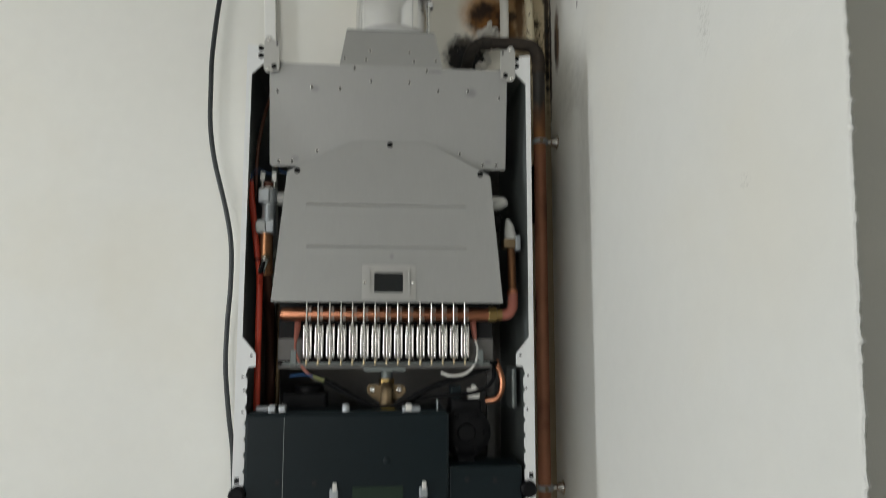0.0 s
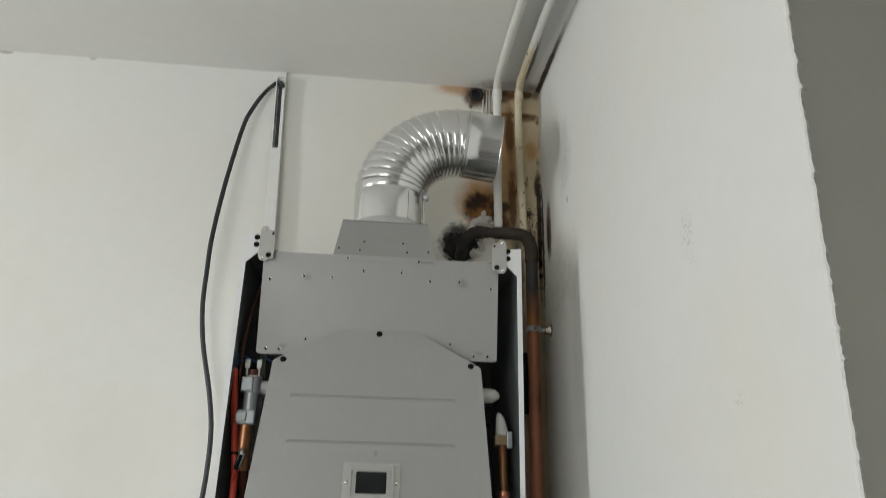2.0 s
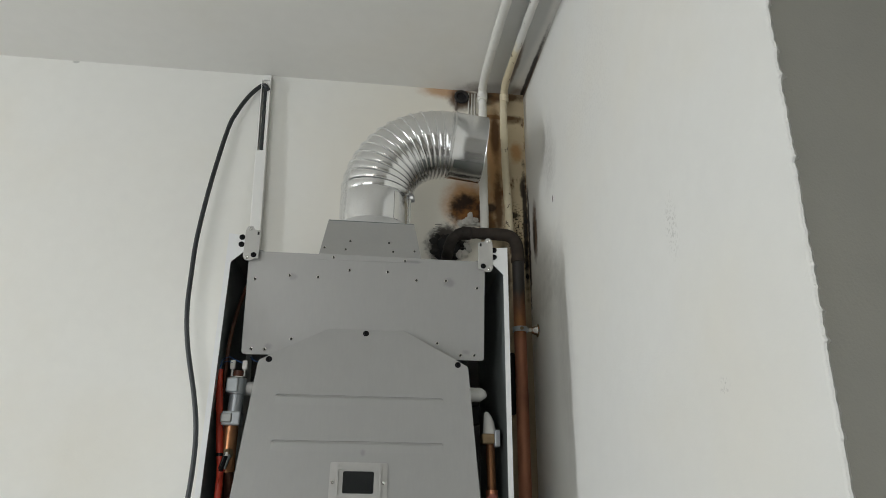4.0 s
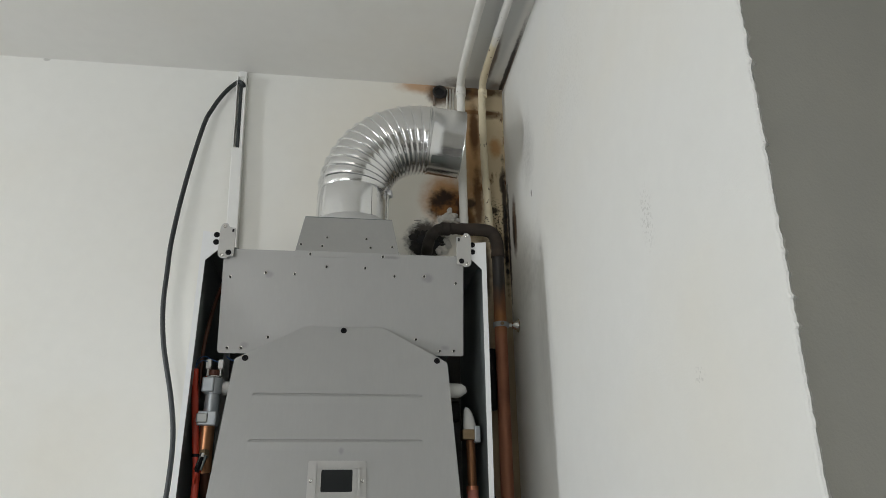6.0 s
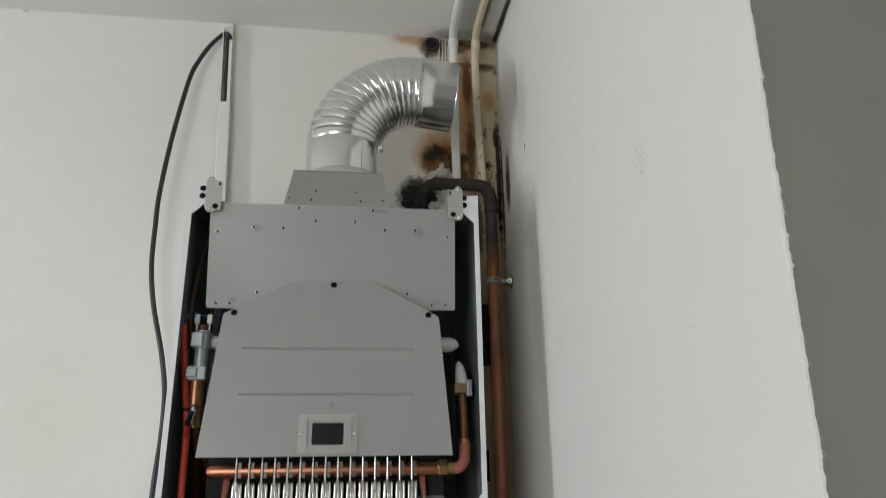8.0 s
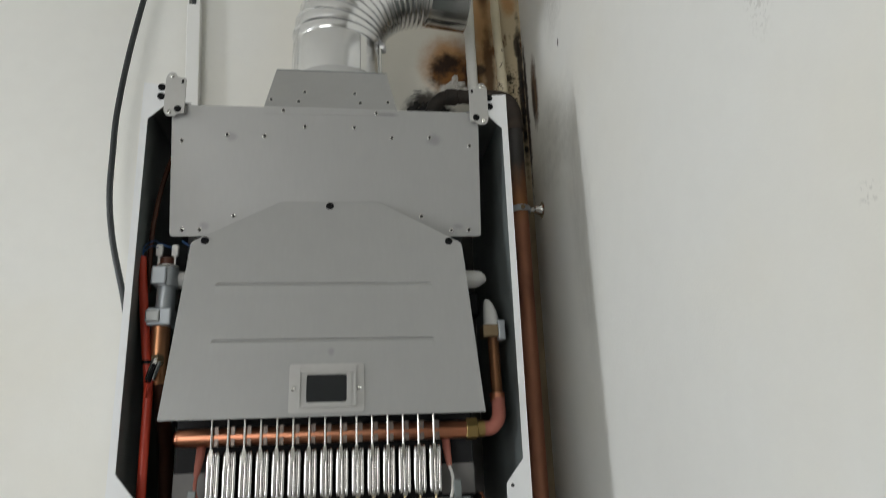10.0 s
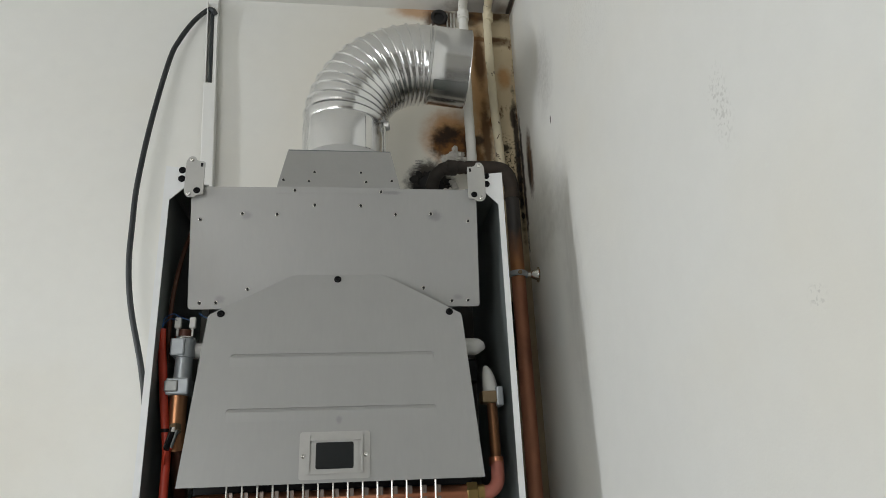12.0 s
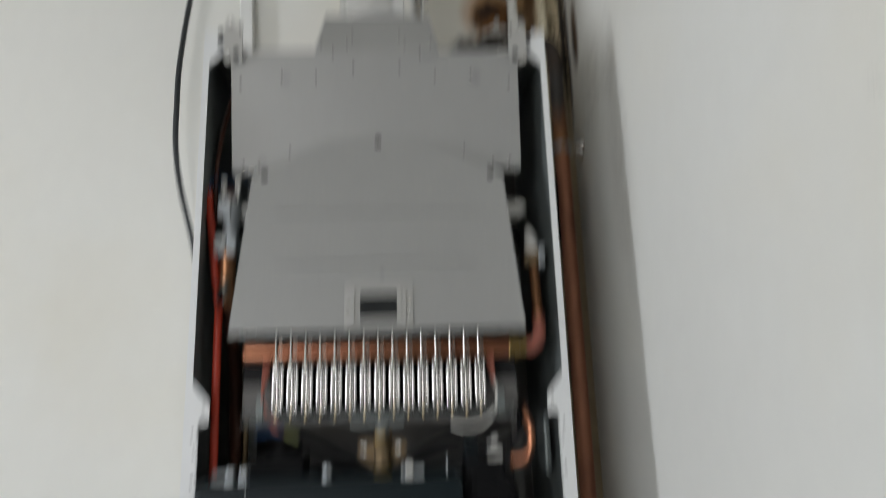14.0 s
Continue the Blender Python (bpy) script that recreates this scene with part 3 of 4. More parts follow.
for x, z in ((-0.056, 2.001), (0.0517, 2.0007), (-0.0393, 2.0163), (-0.0333, 2.035), (-0.0713, 2.0183), (0.0265, 2.0352), (0.0330, 2.0165), (0.066, 2.0193)):
    rivet(x, z, neck_y(z), neck)

part("neck_gap", block((-0.0705, -0.2062, 2.0805), (0.0667, -0.2020, 2.0823)), "inner", neck, "dark joint under the flue collar")

# chamber cover: leans out towards its lower edge
def cover_y(z):
    return -0.2345 - (1.892 - z) * 0.160


cover = rounded([(-0.1655, 1.6520), (0.1615, 1.6515), (0.1493, 1.8437), (0.1275, 1.8560), (0.055, 1.8957), (-0.057, 1.8953), (-0.1293, 1.8560), (-0.1520, 1.8440)],
                [0.001, 0.001, 0.004, 0.003, 0.006, 0.006, 0.003, 0.004])
bm = bmesh.new()


def loop(points, sink=0.0):
    vs = [bm.verts.new((x, cover_y(z) + sink, z)) for x, z in points]
    return vs, [bm.edges.new((vs[k], vs[(k + 1) % len(vs)])) for k in range(len(vs))]


rim, edges = loop(cover)
for z, xa, xb in ((1.7960, -0.123, 0.113), (1.7332, -0.122, 0.1125)):
    ring = rounded([(xa, z - 0.015), (xb, z - 0.015), (xb, z), (xa, z)], [0.004, 0.004, 0.005, 0.005], 4)
    outer, more = loop(ring)
    edges += more
    # a pressed groove: sharp along its top, fading out downwards
    cxm = (xa + xb) / 2
    deep = [bm.verts.new((cxm + (x - cxm) * 0.986, cover_y(q) + 0.0012, z - 0.0010 - (z - q) * 0.22)) for x, q in ring]
    for k in range(len(ring)):
        bm.faces.new((outer[k], outer[(k + 1) % len(ring)], deep[(k + 1) % len(ring)], deep[k]))
    bm.faces.new(deep)
bmesh.ops.triangle_fill(bm, edges=edges, use_beauty=True)
back = [bm.verts.new((v.co.x, v.co.y + 0.0022, v.co.z)) for v in rim]
for k in range(len(rim)):
    bm.faces.new((rim[k], back[k], back[(k + 1) % len(rim)], rim[(k + 1) % len(rim)]))
bm.faces.new(back[::-1])
cov = part("chamber_cover", bm, "hood", boiler, "grey sheet-steel combustion chamber cover with pressed ribs")
for x, z in ((-0.0020, 1.8897), (-0.1375, 1.8453), (0.1343, 1.8460)):
    screw("screw", x, z, cover_y(z), 0.0046, "black", cov, "black screw")
chamber = prism([(-0.146, 1.660), (0.144, 1.660), (0.138, 1.853), (-0.140, 1.853)], 0.130, lambda z: cover_y(z) + 0.003)
part("chamber", chamber, "inner", boiler, "dark combustion chamber")

# sight glass
def on_cover(x0, x1, z0, z1, front, thick, r, material, name, parent, label=""):
    o = rounded([(x0, z0), (x1, z0), (x1, z1), (x0, z1)], r, 4)
    return part(name, prism(o, thick, lambda z: cover_y(z) - front, min(0.0004, thick * 0.3)), material, parent, label)


sight = on_cover(-0.0403, 0.0360, 1.6553, 1.7053, 0.0012, 0.0012, 0.003, "bracket", "sight_glass", cov, "lighter steel plate round a dark sight glass")
bm = bmesh.new()
for o in ([(-0.0295, 1.6608), (0.0265, 1.6608), (0.0265, 1.6638), (-0.0295, 1.6638)], [(-0.0295, 1.6958), (0.0265, 1.6958), (0.0265, 1.6988), (-0.0295, 1.6988)],
          [(-0.0310, 1.6608), (-0.0290, 1.6608), (-0.0290, 1.7018), (-0.0310, 1.7018)], [(0.0260, 1.6608), (0.0280, 1.6608), (0.0280, 1.7018), (0.0260, 1.7018)]):
    prism(o, 0.0030, lambda z: cover_y(z) - 0.0036, 0.0, bm)
prism([(-0.0262, 1.6620), (0.0228, 1.6620), (0.0228, 1.6966), (-0.0262, 1.6966)], 0.0006, lambda z: cover_y(z) - 0.0018, 0.0, bm)
part("guide_frame", bm, "bracket", sight, "pressed guide frame")
on_cover(-0.0227, 0.0180, 1.6658, 1.6938, 0.0020, 0.0010, 0.0022, "glass", "pane", sight, "dark sight pane")
for x in (-0.0360, 0.0312):
    screw("screw", x, 1.6798, cover_y(1.6798) - 0.0012, 0.0027, "steel", sight, "bright screw")

# burner
burner = part("burner_tray", block((-0.156, -0.236, 1.5640), (0.154, -0.085, 1.5675), 0.0008, 1), "innergrey", boiler, "dull steel burner tray")
part("tray_lip", block((-0.034, -0.240, 1.5595), (0.026, -0.236, 1.5655), 0.0005, 1), "inner", burner)
part("tray_rail", block((-0.150, -0.239, 1.5690), (0.150, -0.234, 1.5725), 0.0006, 1), "inner", burner)
for x in (-0.135, 0.137):
    part("tray_post", block((x - 0.004, -0.2345, 1.5675), (x + 0.004, -0.2300, 1.590), 0.0006, 1), "inner", burner)


def bar_mesh():
    """One burner bar: a folded sheet along y; its front end is a hollow flute between two round beads, pinched at the foot."""
    bm = bmesh.new()
    for dx, r in ((-0.0045, 0.0024), (0.0046, 0.0020), (-0.0004, 0.0018)):
        prof = [(0.0, r * 0.5), (0.0025, r * 0.9), (0.007, r), (0.043, r), (0.0465, r * 0.8), (0.0480, r * 0.3)]
        lathe((dx, -0.2345, 1.5785), (0, 0, 1), prof, 12, bm)
    box(bm, (-0.0060, -0.2338, 1.5815), (0.0060, -0.095, 1.6245), 0.0016, 2)
    box(bm, (0.0018, -0.2366, 1.5860), (0.0030, -0.2330, 1.6262), 0.0004, 1)
    prism([(-0.0036, 1.5815), (0.0036, 1.5815), (0.0018, 1.5755), (-0.0018, 1.5755)], 0.004, flat(-0.2350), 0.0, bm)
    return bm


def pin_mesh():
    """A steel rod with a flattened, pointed lower end."""
    bm = tube([(0, -0.2410, 1.668), (0, -0.2410, 1.628)], 0.00135, 8)
    prism([(-0.0017, 1.629), (0.0017, 1.629), (0.0020, 1.620), (0.0004, 1.6115), (-0.0012, 1.619)], 0.0022, flat(-0.2422), 0.0, bm)
    return bm


def nozzle_mesh():
    return lathe((0, -0.2385, 1.5695), (0, 0, 1), ((0, 0.0019), (0.0028, 0.0019), (0.0030, 0.0014), (0.0060, 0.0014), (0.0075, 0.0007)), 6)


protos = {}
for i in range(15):
    x = -0.1160 + 0.01635 * i
    for name, make, mat, dx in (("burner_bar", bar_mesh, "burner", 0.0008), ("cooling_rod", pin_mesh, "steel", -0.0008), ("gas_nozzle", nozzle_mesh, "nozzle", 0.0)):
        if name not in protos:
            protos[name] = part(name, make(), mat, burner, "", name != "gas_nozzle")
            ob = protos[name]
        else:
            ob = new(name, protos[name].data)
            ob.parent = burner
        ob.location.x = x + dx
    part("fin", block((x + 0.0012, -0.2394, 1.6320), (x + 0.0058, -0.205, 1.6520), 0.0006, 1), "fin", burner)
part("burner_box", block((-0.160, -0.205, 1.5680), (0.160, -0.080, 1.6600), 0.001, 1), "dark", boiler, "black burner housing")
part("housing_strip", block((-0.160, -0.2065, 1.574), (-0.122, -0.2045, 1.606)), "innergrey", burner)
part("housing_strip", block((0.124, -0.2065, 1.574), (0.160, -0.2045, 1.606)), "innergrey", burner)

# water pipe in front of the heat exchanger and its way up on the right
pz, py = 1.6415, -0.2300
run = part("water_pipe", tube([(-0.1570, py, pz), (-0.1560, py, pz), (-0.1535, py, pz), (-0.149, py, pz), (0.150, py, pz)], [0.0020, 0.0060, 0.0085, 0.0096, 0.0096], 20), "bright_copper", boiler, "clean copper water pipe", True)
part("union_nut", lathe((0.148, py, pz), (1, 0, 0), ((0, 0.0100), (0.0015, 0.0118), (0.0125, 0.0118), (0.0135, 0.0100)), 6), "brass", run, "brass hexagon union nut")
part("union_sleeve", lathe((0.1600, py, pz), (1, 0, 0), ((0, 0.0092), (0.009, 0.0092)), 14), "brass", run, "", True)
bend = smooth_path([(0.168, py, pz), (0.178, py, pz + 0.001), (0.1862, py + 0.003, pz + 0.010), (0.1880, py + 0.006, pz + 0.024), (0.1880, py + 0.010, pz + 0.035)], 5)
part("soldered_bend", tube(bend, 0.0078, 14), "pink", run, "reddened soldered copper bend", True)
part("riser", tube([(0.1880, -0.220, 1.674), (0.1880, -0.214, 1.748)], 0.0066, 14), "old_copper", run, "discoloured copper riser", True)
part("solder_cup", lathe((0.1880, -0.2205, 1.670), (0, 0.05, 1), ((0, 0.0086), (0.010, 0.0086)), 14), "bright_copper", run, "", True)
part("brass_clip", block((0.1745, -0.226, 1.7430), (0.1945, -0.203, 1.7575), 0.002), "bronze", run, "brass pipe clip")
part("clip_tongue", block((0.1920, -0.229, 1.7390), (0.2000, -0.203, 1.7620), 0.0012), "grey_part", run, "grey spring clip")
lag = [(0.1872, -0.2135, 1.7565), (0.1871, -0.2125, 1.764), (0.1866, -0.2105, 1.774), (0.1856, -0.2075, 1.783), (0.1845, -0.205, 1.7885), (0.1838, -0.2035, 1.791)]
part("insulated_stub", tube(lag, [0.0094, 0.0092, 0.0080, 0.0060, 0.0036, 0.0008], 12), "lagging", run, "white insulated pipe end", True)
lag2 = [(0.150, -0.205, 1.8155), (0.172, -0.205, 1.8155), (0.1770, -0.205, 1.8160), (0.1815, -0.205, 1.8150), (0.1850, -0.205, 1.8135)]
part("insulated_stub", tube(lag2, [0.0108, 0.0106, 0.0096, 0.0068, 0.002], 14), "lagging", run, "white insulated pipe end", True)
part("black_clip", block((0.158, -0.200, 1.772), (0.176, -0.180, 1.801), 0.003), "black", run)

# silver water switch, red sleeve and wires on the left
sw = part("water_switch", lathe((-0.1785, -0.217, 1.7700), (0, 0, 1), ((0, 0.0105), (0.034, 0.0098), (0.0345, 0.0120), (0.056, 0.0120), (0.0565, 0.0100), (0.0575, 0.0088)), 18), "grey_part", boiler, "grey cast water switch", True)
part("switch_block", block((-0.1925, -0.2315, 1.8055), (-0.1760, -0.204, 1.8260), 0.002), "grey_part", sw)
part("switch_arm", tube([(-0.178, -0.212, 1.814), (-0.150, -0.205, 1.815)], 0.0098, 14), "lagging", sw, "whitish side outlet", True)
part("spring_clip", block((-0.1935, -0.2315, 1.7600), (-0.1680, -0.204, 1.7795), 0.002), "grey_part", sw, "grey spring clip")
part("clip_tongue", block((-0.1945, -0.2338, 1.7635), (-0.1795, -0.2250, 1.7765), 0.0015), "galvanised", sw, "grey clip tongue")
part("washer", lathe((-0.1795, -0.217, 1.8262), (0, 0, 1), ((0, 0.0125), (0.0012, 0.0130), (0.0024, 0.0125), (0.0030, 0.0088)), 20), "steel", sw, "bright washer", True)
part("collar", lathe((-0.1795, -0.217, 1.8290), (0, 0, 1), ((0, 0.0078), (0.0085, 0.0078), (0.009, 0.006)), 14), "capillary", sw, "brown plastic collar", True)
for x in (-0.1885, -0.1715):
    ter = part("terminal", block((x - 0.0036, -0.2212, 1.8400), (x + 0.0036, -0.2148, 1.8530), 0.0012, 2), "white_wire", sw, "white plug terminal")
    part("terminal_leg", block((x - 0.0012, -0.2190, 1.8300), (x + 0.0012, -0.2170, 1.8405)), "white_wire", ter)
inl = part("inlet_pipe", tube([(-0.1810, -0.217, 1.7620), (-0.1812, -0.216, 1.736), (-0.1808, -0.215, 1.715), (-0.1800, -0.212, 1.700)], 0.0102, 16), "copper", boiler, "copper inlet pipe with dark bands", True)
part("inlet_pipe_lower", tube(smooth_path([(-0.1800, -0.212, 1.702), (-0.1785, -0.195, 1.670), (-0.178, -0.165, 1.62), (-0.178, -0.150, 1.48)], 4), 0.0078, 12), "capillary", inl, "dark brown lower stretch of the inlet pipe", True)
part("sensor_nut", lathe((-0.1800, -0.226, 1.7260), (0.15, -0.4, -0.9), ((0, 0.0070), (0.008, 0.0070), (0.009, 0.0050)), 6), "bronze", inl, "bronze sensor nut")
sensor = part("sensor", tube([(-0.1795, -0.229, 1.722), (-0.1835, -0.236, 1.701)], [0.0058, 0.0050], 12), "steel", inl, "bright temperature sensor", True)
part("sensor_plug", tube([(-0.1800, -0.2345, 1.718), (-0.1838, -0.2405, 1.699)], [0.0026, 0.0030], 8), "black", sensor, "black plug", True)
red = smooth_path([(-0.2055, -0.222, 1.8380), (-0.2030, -0.223, 1.8150), (-0.1985, -0.224, 1.7800), (-0.1925, -0.224, 1.7330), (-0.1875, -0.224, 1.6980), (-0.1868, -0.224, 1.6550), (-0.1868, -0.222, 1.600), (-0.187, -0.214, 1.460)], 6)
rs = part("red_sleeve", tube(red, 0.0047, 12), "red", boiler, "red wire sleeve", True)
part("cable_tie", lathe((-0.1905, -0.224, 1.7190), (0, 0, 1), ((0, 0.0056), (0.004, 0.0056)), 12), "black", rs, "black cable tie")
part("sensor_wire", tube(smooth_path([(-0.1835, -0.236, 1.701), (-0.1860, -0.236, 1.694), (-0.1885, -0.230, 1.684)], 5), 0.0013, 8), "red", rs, "", True)
for dx, top in ((0.0, 1.8500), (0.001, 1.8560)):
    w = smooth_path([(-0.2055, -0.222, 1.836), (-0.2035, -0.222, top - 0.005), (-0.196 + dx * 2, -0.2215, top + 0.001), (-0.1865, -0.220, top - 0.0025), (-0.1885 if dx == 0 else -0.1720, -0.218, 1.8485)], 8)
    part("switch_wire", tube(w, 0.0007, 6), "blue", rs, "thin blue wire", True)
cap = smooth_path([(-0.1700, -0.200, 2.018), (-0.1790, -0.207, 1.985), (-0.1900, -0.213, 1.940), (-0.1965, -0.218, 1.890), (-0.1985, -0.218, 1.850), (-0.199, -0.210, 1.80)], 6)
part("capillary", tube(cap, 0.0028, 8), "capillary", boiler, "dark brown capillary tube", True)
part("blue_lead", tube(smooth_path([(-0.165, -0.2175, 1.858), (-0.158, -0.2195, 1.853), (-0.150, -0.2185, 1.8515)], 5), 0.0009, 6), "blue", boiler, "thin blue wire", True)
part("thin_copper_pipe", tube([(-0.168, -0.150, 1.66), (-0.168, -0.150, 1.48)], 0.0042, 10), "bronze", boiler, "thin copper pipe", True)

# ignition leads
for s, x in ((-1, -0.1315), (1, 0.1285)):
    boot = part("electrode_boot", tube([(x, -0.214, 1.634), (x, -0.219, 1.622), (x + s * 0.002, -0.222, 1.604)], [0.0048, 0.0046, 0.0030], 10), "pink", boiler, "faded red silicone boot", True)
    part("electrode_clip", block((x - 0.004, -0.2165, 1.6315), (x + 0.004, -0.2120, 1.6375), 0.0008, 1), "steel", boot)
wl = smooth_path([(-0.1335, -0.222, 1.604), (-0.1330, -0.228, 1.590), (-0.1255, -0.234, 1.572), (-0.1120, -0.238, 1.556), (-0.100, -0.238, 1.550)], 6)
part("ignition_lead", tube(wl, 0.0019, 8), "pink", boiler, "faded pink ignition lead", True)
wr = smooth_path([(0.1305, -0.222, 1.604), (0.1330, -0.228, 1.590), (0.1280, -0.236, 1.570), (0.1130, -0.241, 1.556), (0.0930, -0.241, 1.553), (0.0780, -0.236, 1.557)], 6)
part("ignition_lead", tube(wr, 0.0017, 8), "white_wire", boiler, "white ignition lead", True)
part("lead_end", tube(smooth_path([(-0.138, -0.240, 1.5535), (-0.124, -0.241, 1.5555), (-0.112, -0.241, 1.555), (-0.100, -0.241, 1.5505)], 5), 0.0013, 8), "blue", boiler, "blue lead", True)
part("earth_sleeve", tube([(-0.106, -0.241, 1.553), (-0.088, -0.240, 1.546)], 0.0021, 10), "green", boiler, "yellow-green earth sleeve", True)
hb = smooth_path([(-0.090, -0.239, 1.5475), (-0.060, -0.234, 1.530), (-0.032, -0.228, 1.514), (-0.006, -0.222, 1.506), (0.022, -0.220, 1.512), (0.062, -0.222, 1.534), (0.110, -0.222, 1.550), (0.150, -0.216, 1.562), (0.165, -0.20, 1.57)], 6)
part("wiring_harness", tube(hb, 0.0042, 10), "black", boiler, "black wiring harness", True)
hb2 = smooth_path([(0.160, -0.21, 1.566), (0.158, -0.216, 1.545), (0.140, -0.220, 1.530), (0.105, -0.220, 1.524), (0.060, -0.215, 1.520), (0.02, -0.205, 1.508)], 6)
part("wiring_harness", tube(hb2, 0.0032, 10), "black", boiler, "black wiring harness", True)

# gas valve in the middle
gv = part("gas_valve", lathe((0.0, -0.190, 1.500), (0, 0, 1), ((0, 0.010), (0.020, 0.012), (0.026, 0.009), (0.032, 0.009)), 16), "bronze", boiler, "bronze gas valve body", True)
part("valve_nut", lathe((0.0, -0.190, 1.533), (0, 0, 1), ((0, 0.0105), (0.0015, 0.0118), (0.012, 0.0118), (0.0135, 0.0100)), 6), "brass", gv, "brass hexagon nut")
part("valve_neck", lathe((0.0, -0.190, 1.546), (0, 0, 1), ((0, 0.0085), (0.019, 0.0085)), 14), "inner", gv, "", True)
fo = rounded([(-0.027, 1.538), (-0.030, 1.530), (-0.027, 1.523), (-0.012, 1.513), (0.012, 1.513), (0.027, 1.523), (0.030, 1.530), (0.026, 1.536), (0.012, 1.537), (-0.012, 1.537)], 0.004, 3)
part("valve_flange", prism(fo, 0.008, flat(-0.1960), 0.001), "bronze", gv)
part("valve_elbow", tube(smooth_path([(0.0, -0.190, 1.536), (0.0, -0.200, 1.533), (0.0, -0.206, 1.525), (0.0, -0.206, 1.512)], 4), 0.0095, 14), "bronze", gv, "", True)
for x in (-0.0215, 0.0185):
    screw("flange_screw", x, 1.5300, -0.197, 0.0046, "steel", gv, "bright screw")
part("seal", block((-0.010, -0.236, 1.492), (0.012, -0.210, 1.506), 0.002), "yellow", gv, "yellow sealing paint")
part("black_module", block((-0.153, -0.200, 1.470), (-0.089, -0.150, 1.5265), 0.003), "black", boiler, "black plastic module")
part("module_cap", lathe((-0.1165, -0.175, 1.526), (0, 0, 1), ((0, 0.0215), (0.0085, 0.0215), (0.0105, 0.0195)), 28), "black", boiler, "round black cap", True)
bm = lathe((0.116, -0.228, 1.470), (0, 1, 0), ((0, 0.026), (0.003, 0.031), (0.006, 0.0370), (0.060, 0.0370)), 30)
box(bm, (0.094, -0.222, 1.480), (0.140, -0.170, 1.5180), 0.006, 3)
box(bm, (0.104, -0.222, 1.410), (0.130, -0.170, 1.440), 0.004, 2)
fan = part("flow_housing", bm, "black", boiler, "round black plastic flow housing", True)
part("hub", lathe((0.116, -0.232, 1.470), (0, 1, 0), ((0, 0.012), (0.0045, 0.014)), 18), "black", fan, "", True)
for a in range(6):
    q = a * math.pi / 3
    part("lug", block((0.116 + 0.028 * math.cos(q) - 0.003, -0.2305, 1.470 + 0.028 * math.sin(q) - 0.003), (0.116 + 0.028 * math.cos(q) + 0.003, -0.224, 1.470 + 0.028 * math.sin(q) + 0.003), 0.0008, 1), "black", fan)
part("plug", block((0.094, -0.218, 1.516), (0.110, -0.195, 1.537), 0.002), "slate", fan, "dark grey plug")
part("plug", block((0.120, -0.218, 1.518), (0.138, -0.200, 1.532), 0.0015), "white_wire", fan, "white plug")
part("plug_latch", block((0.126, -0.216, 1.530), (0.133, -0.203, 1.537), 0.001), "white_wire", fan)
ul = smooth_path([(0.150, -0.195, 1.512), (0.166, -0.200, 1.516), (0.1735, -0.204, 1.530), (0.1735, -0.204, 1.548), (0.166, -0.195, 1.572)], 6)
part("copper_loop", tube(ul, 0.0050, 12), "bright_copper", boiler, "bright copper pipe loop", True)
part("support_bar", block((0.160, -0.150, Z0), (0.172, -0.140, 1.60)), "innergrey", boiler)
part("inlet_block", block((0.191, -0.195, 1.500), (0.199, -0.150, 1.562), 0.003), "inner", boiler, "dark metal inlet block")

# control box
cb = part("control_box", block((-0.1955, FY - 0.006, Z0 + 0.01), (0.0865, -0.150, 1.5010), 0.0045, 3), "slate", boiler, "dark slate plastic control box")
part("box_lid_edge", block((-0.1900, FY - 0.001, 1.4985), (0.0830, -0.160, 1.5035), 0.001, 1), "slate", cb, "dark top edge")
part("seam", block((-0.1432, FY - 0.0066, Z0 + 0.02), (-0.1422, FY - 0.0058, 1.4965)), "inner", cb, "thin seam")
part("lower_panel", block((0.0870, FY - 0.002, Z0 + 0.01), (0.1910, -0.190, 1.4260), 0.002), "slate", cb, "dark slate lower panel")
for x, z in ((-0.150, 1.410), (-0.100, 1.408), (0.112, 1.408), (0.152, 1.406)):
    part("hole", lathe((x, FY - 0.0055 if x < 0.08 else FY - 0.0018, z), (0, -1, 0), ((0, 0.0034), (0.0012, 0.0034)), 12), "dark", cb)
part("dimple", lathe((-0.001, FY - 0.0050, 1.436), (0, -1, 0), ((0, 0.0060), (0.0014, 0.0052), (0.0022, 0.003)), 16), "slate", cb, "", True)
part("display", block((-0.048, FY - 0.0072, 1.345), (0.022, FY - 0.0058, 1.4020), 0.0005, 1), "display", cb, "dark display window")
for x in (-0.073, 0.050):
    part("retaining_clip", block((x - 0.006, FY - 0.0105, 1.386), (x + 0.006, FY - 0.0055, 1.4005), 0.002), "grey_part", cb, "grey plastic clip")
    part("clip_tip", block((x - 0.002, FY - 0.0115, 1.398), (x + 0.004, FY - 0.006, 1.408), 0.001, 1), "white_wire", cb)
for x in (-0.203, 0.199):
    part("knob", lathe((x, FY - 0.001, 1.394), (0, -1, 0), ((0, 0.0120), (0.010, 0.0115), (0.013, 0.009)), 18), "black", cb, "round black plastic knob", True)
for lo, hi in (((-0.166, -0.255, 1.5000), (-0.156, -0.240, 1.5125)), ((-0.152, -0.255, 1.5000), (-0.142, -0.240, 1.5125)), ((0.020, -0.256, 1.5000), (0.046, -0.238, 1.5095)), ((0.0695, -0.250, 1.5000), (0.0720, -0.236, 1.518)), ((-0.186, -0.235, 1.5), (-0.160, -0.220, 1.509))):
    part("top_clip", block(lo, hi, 0.0018), "grey_part", cb, "pale grey clip")
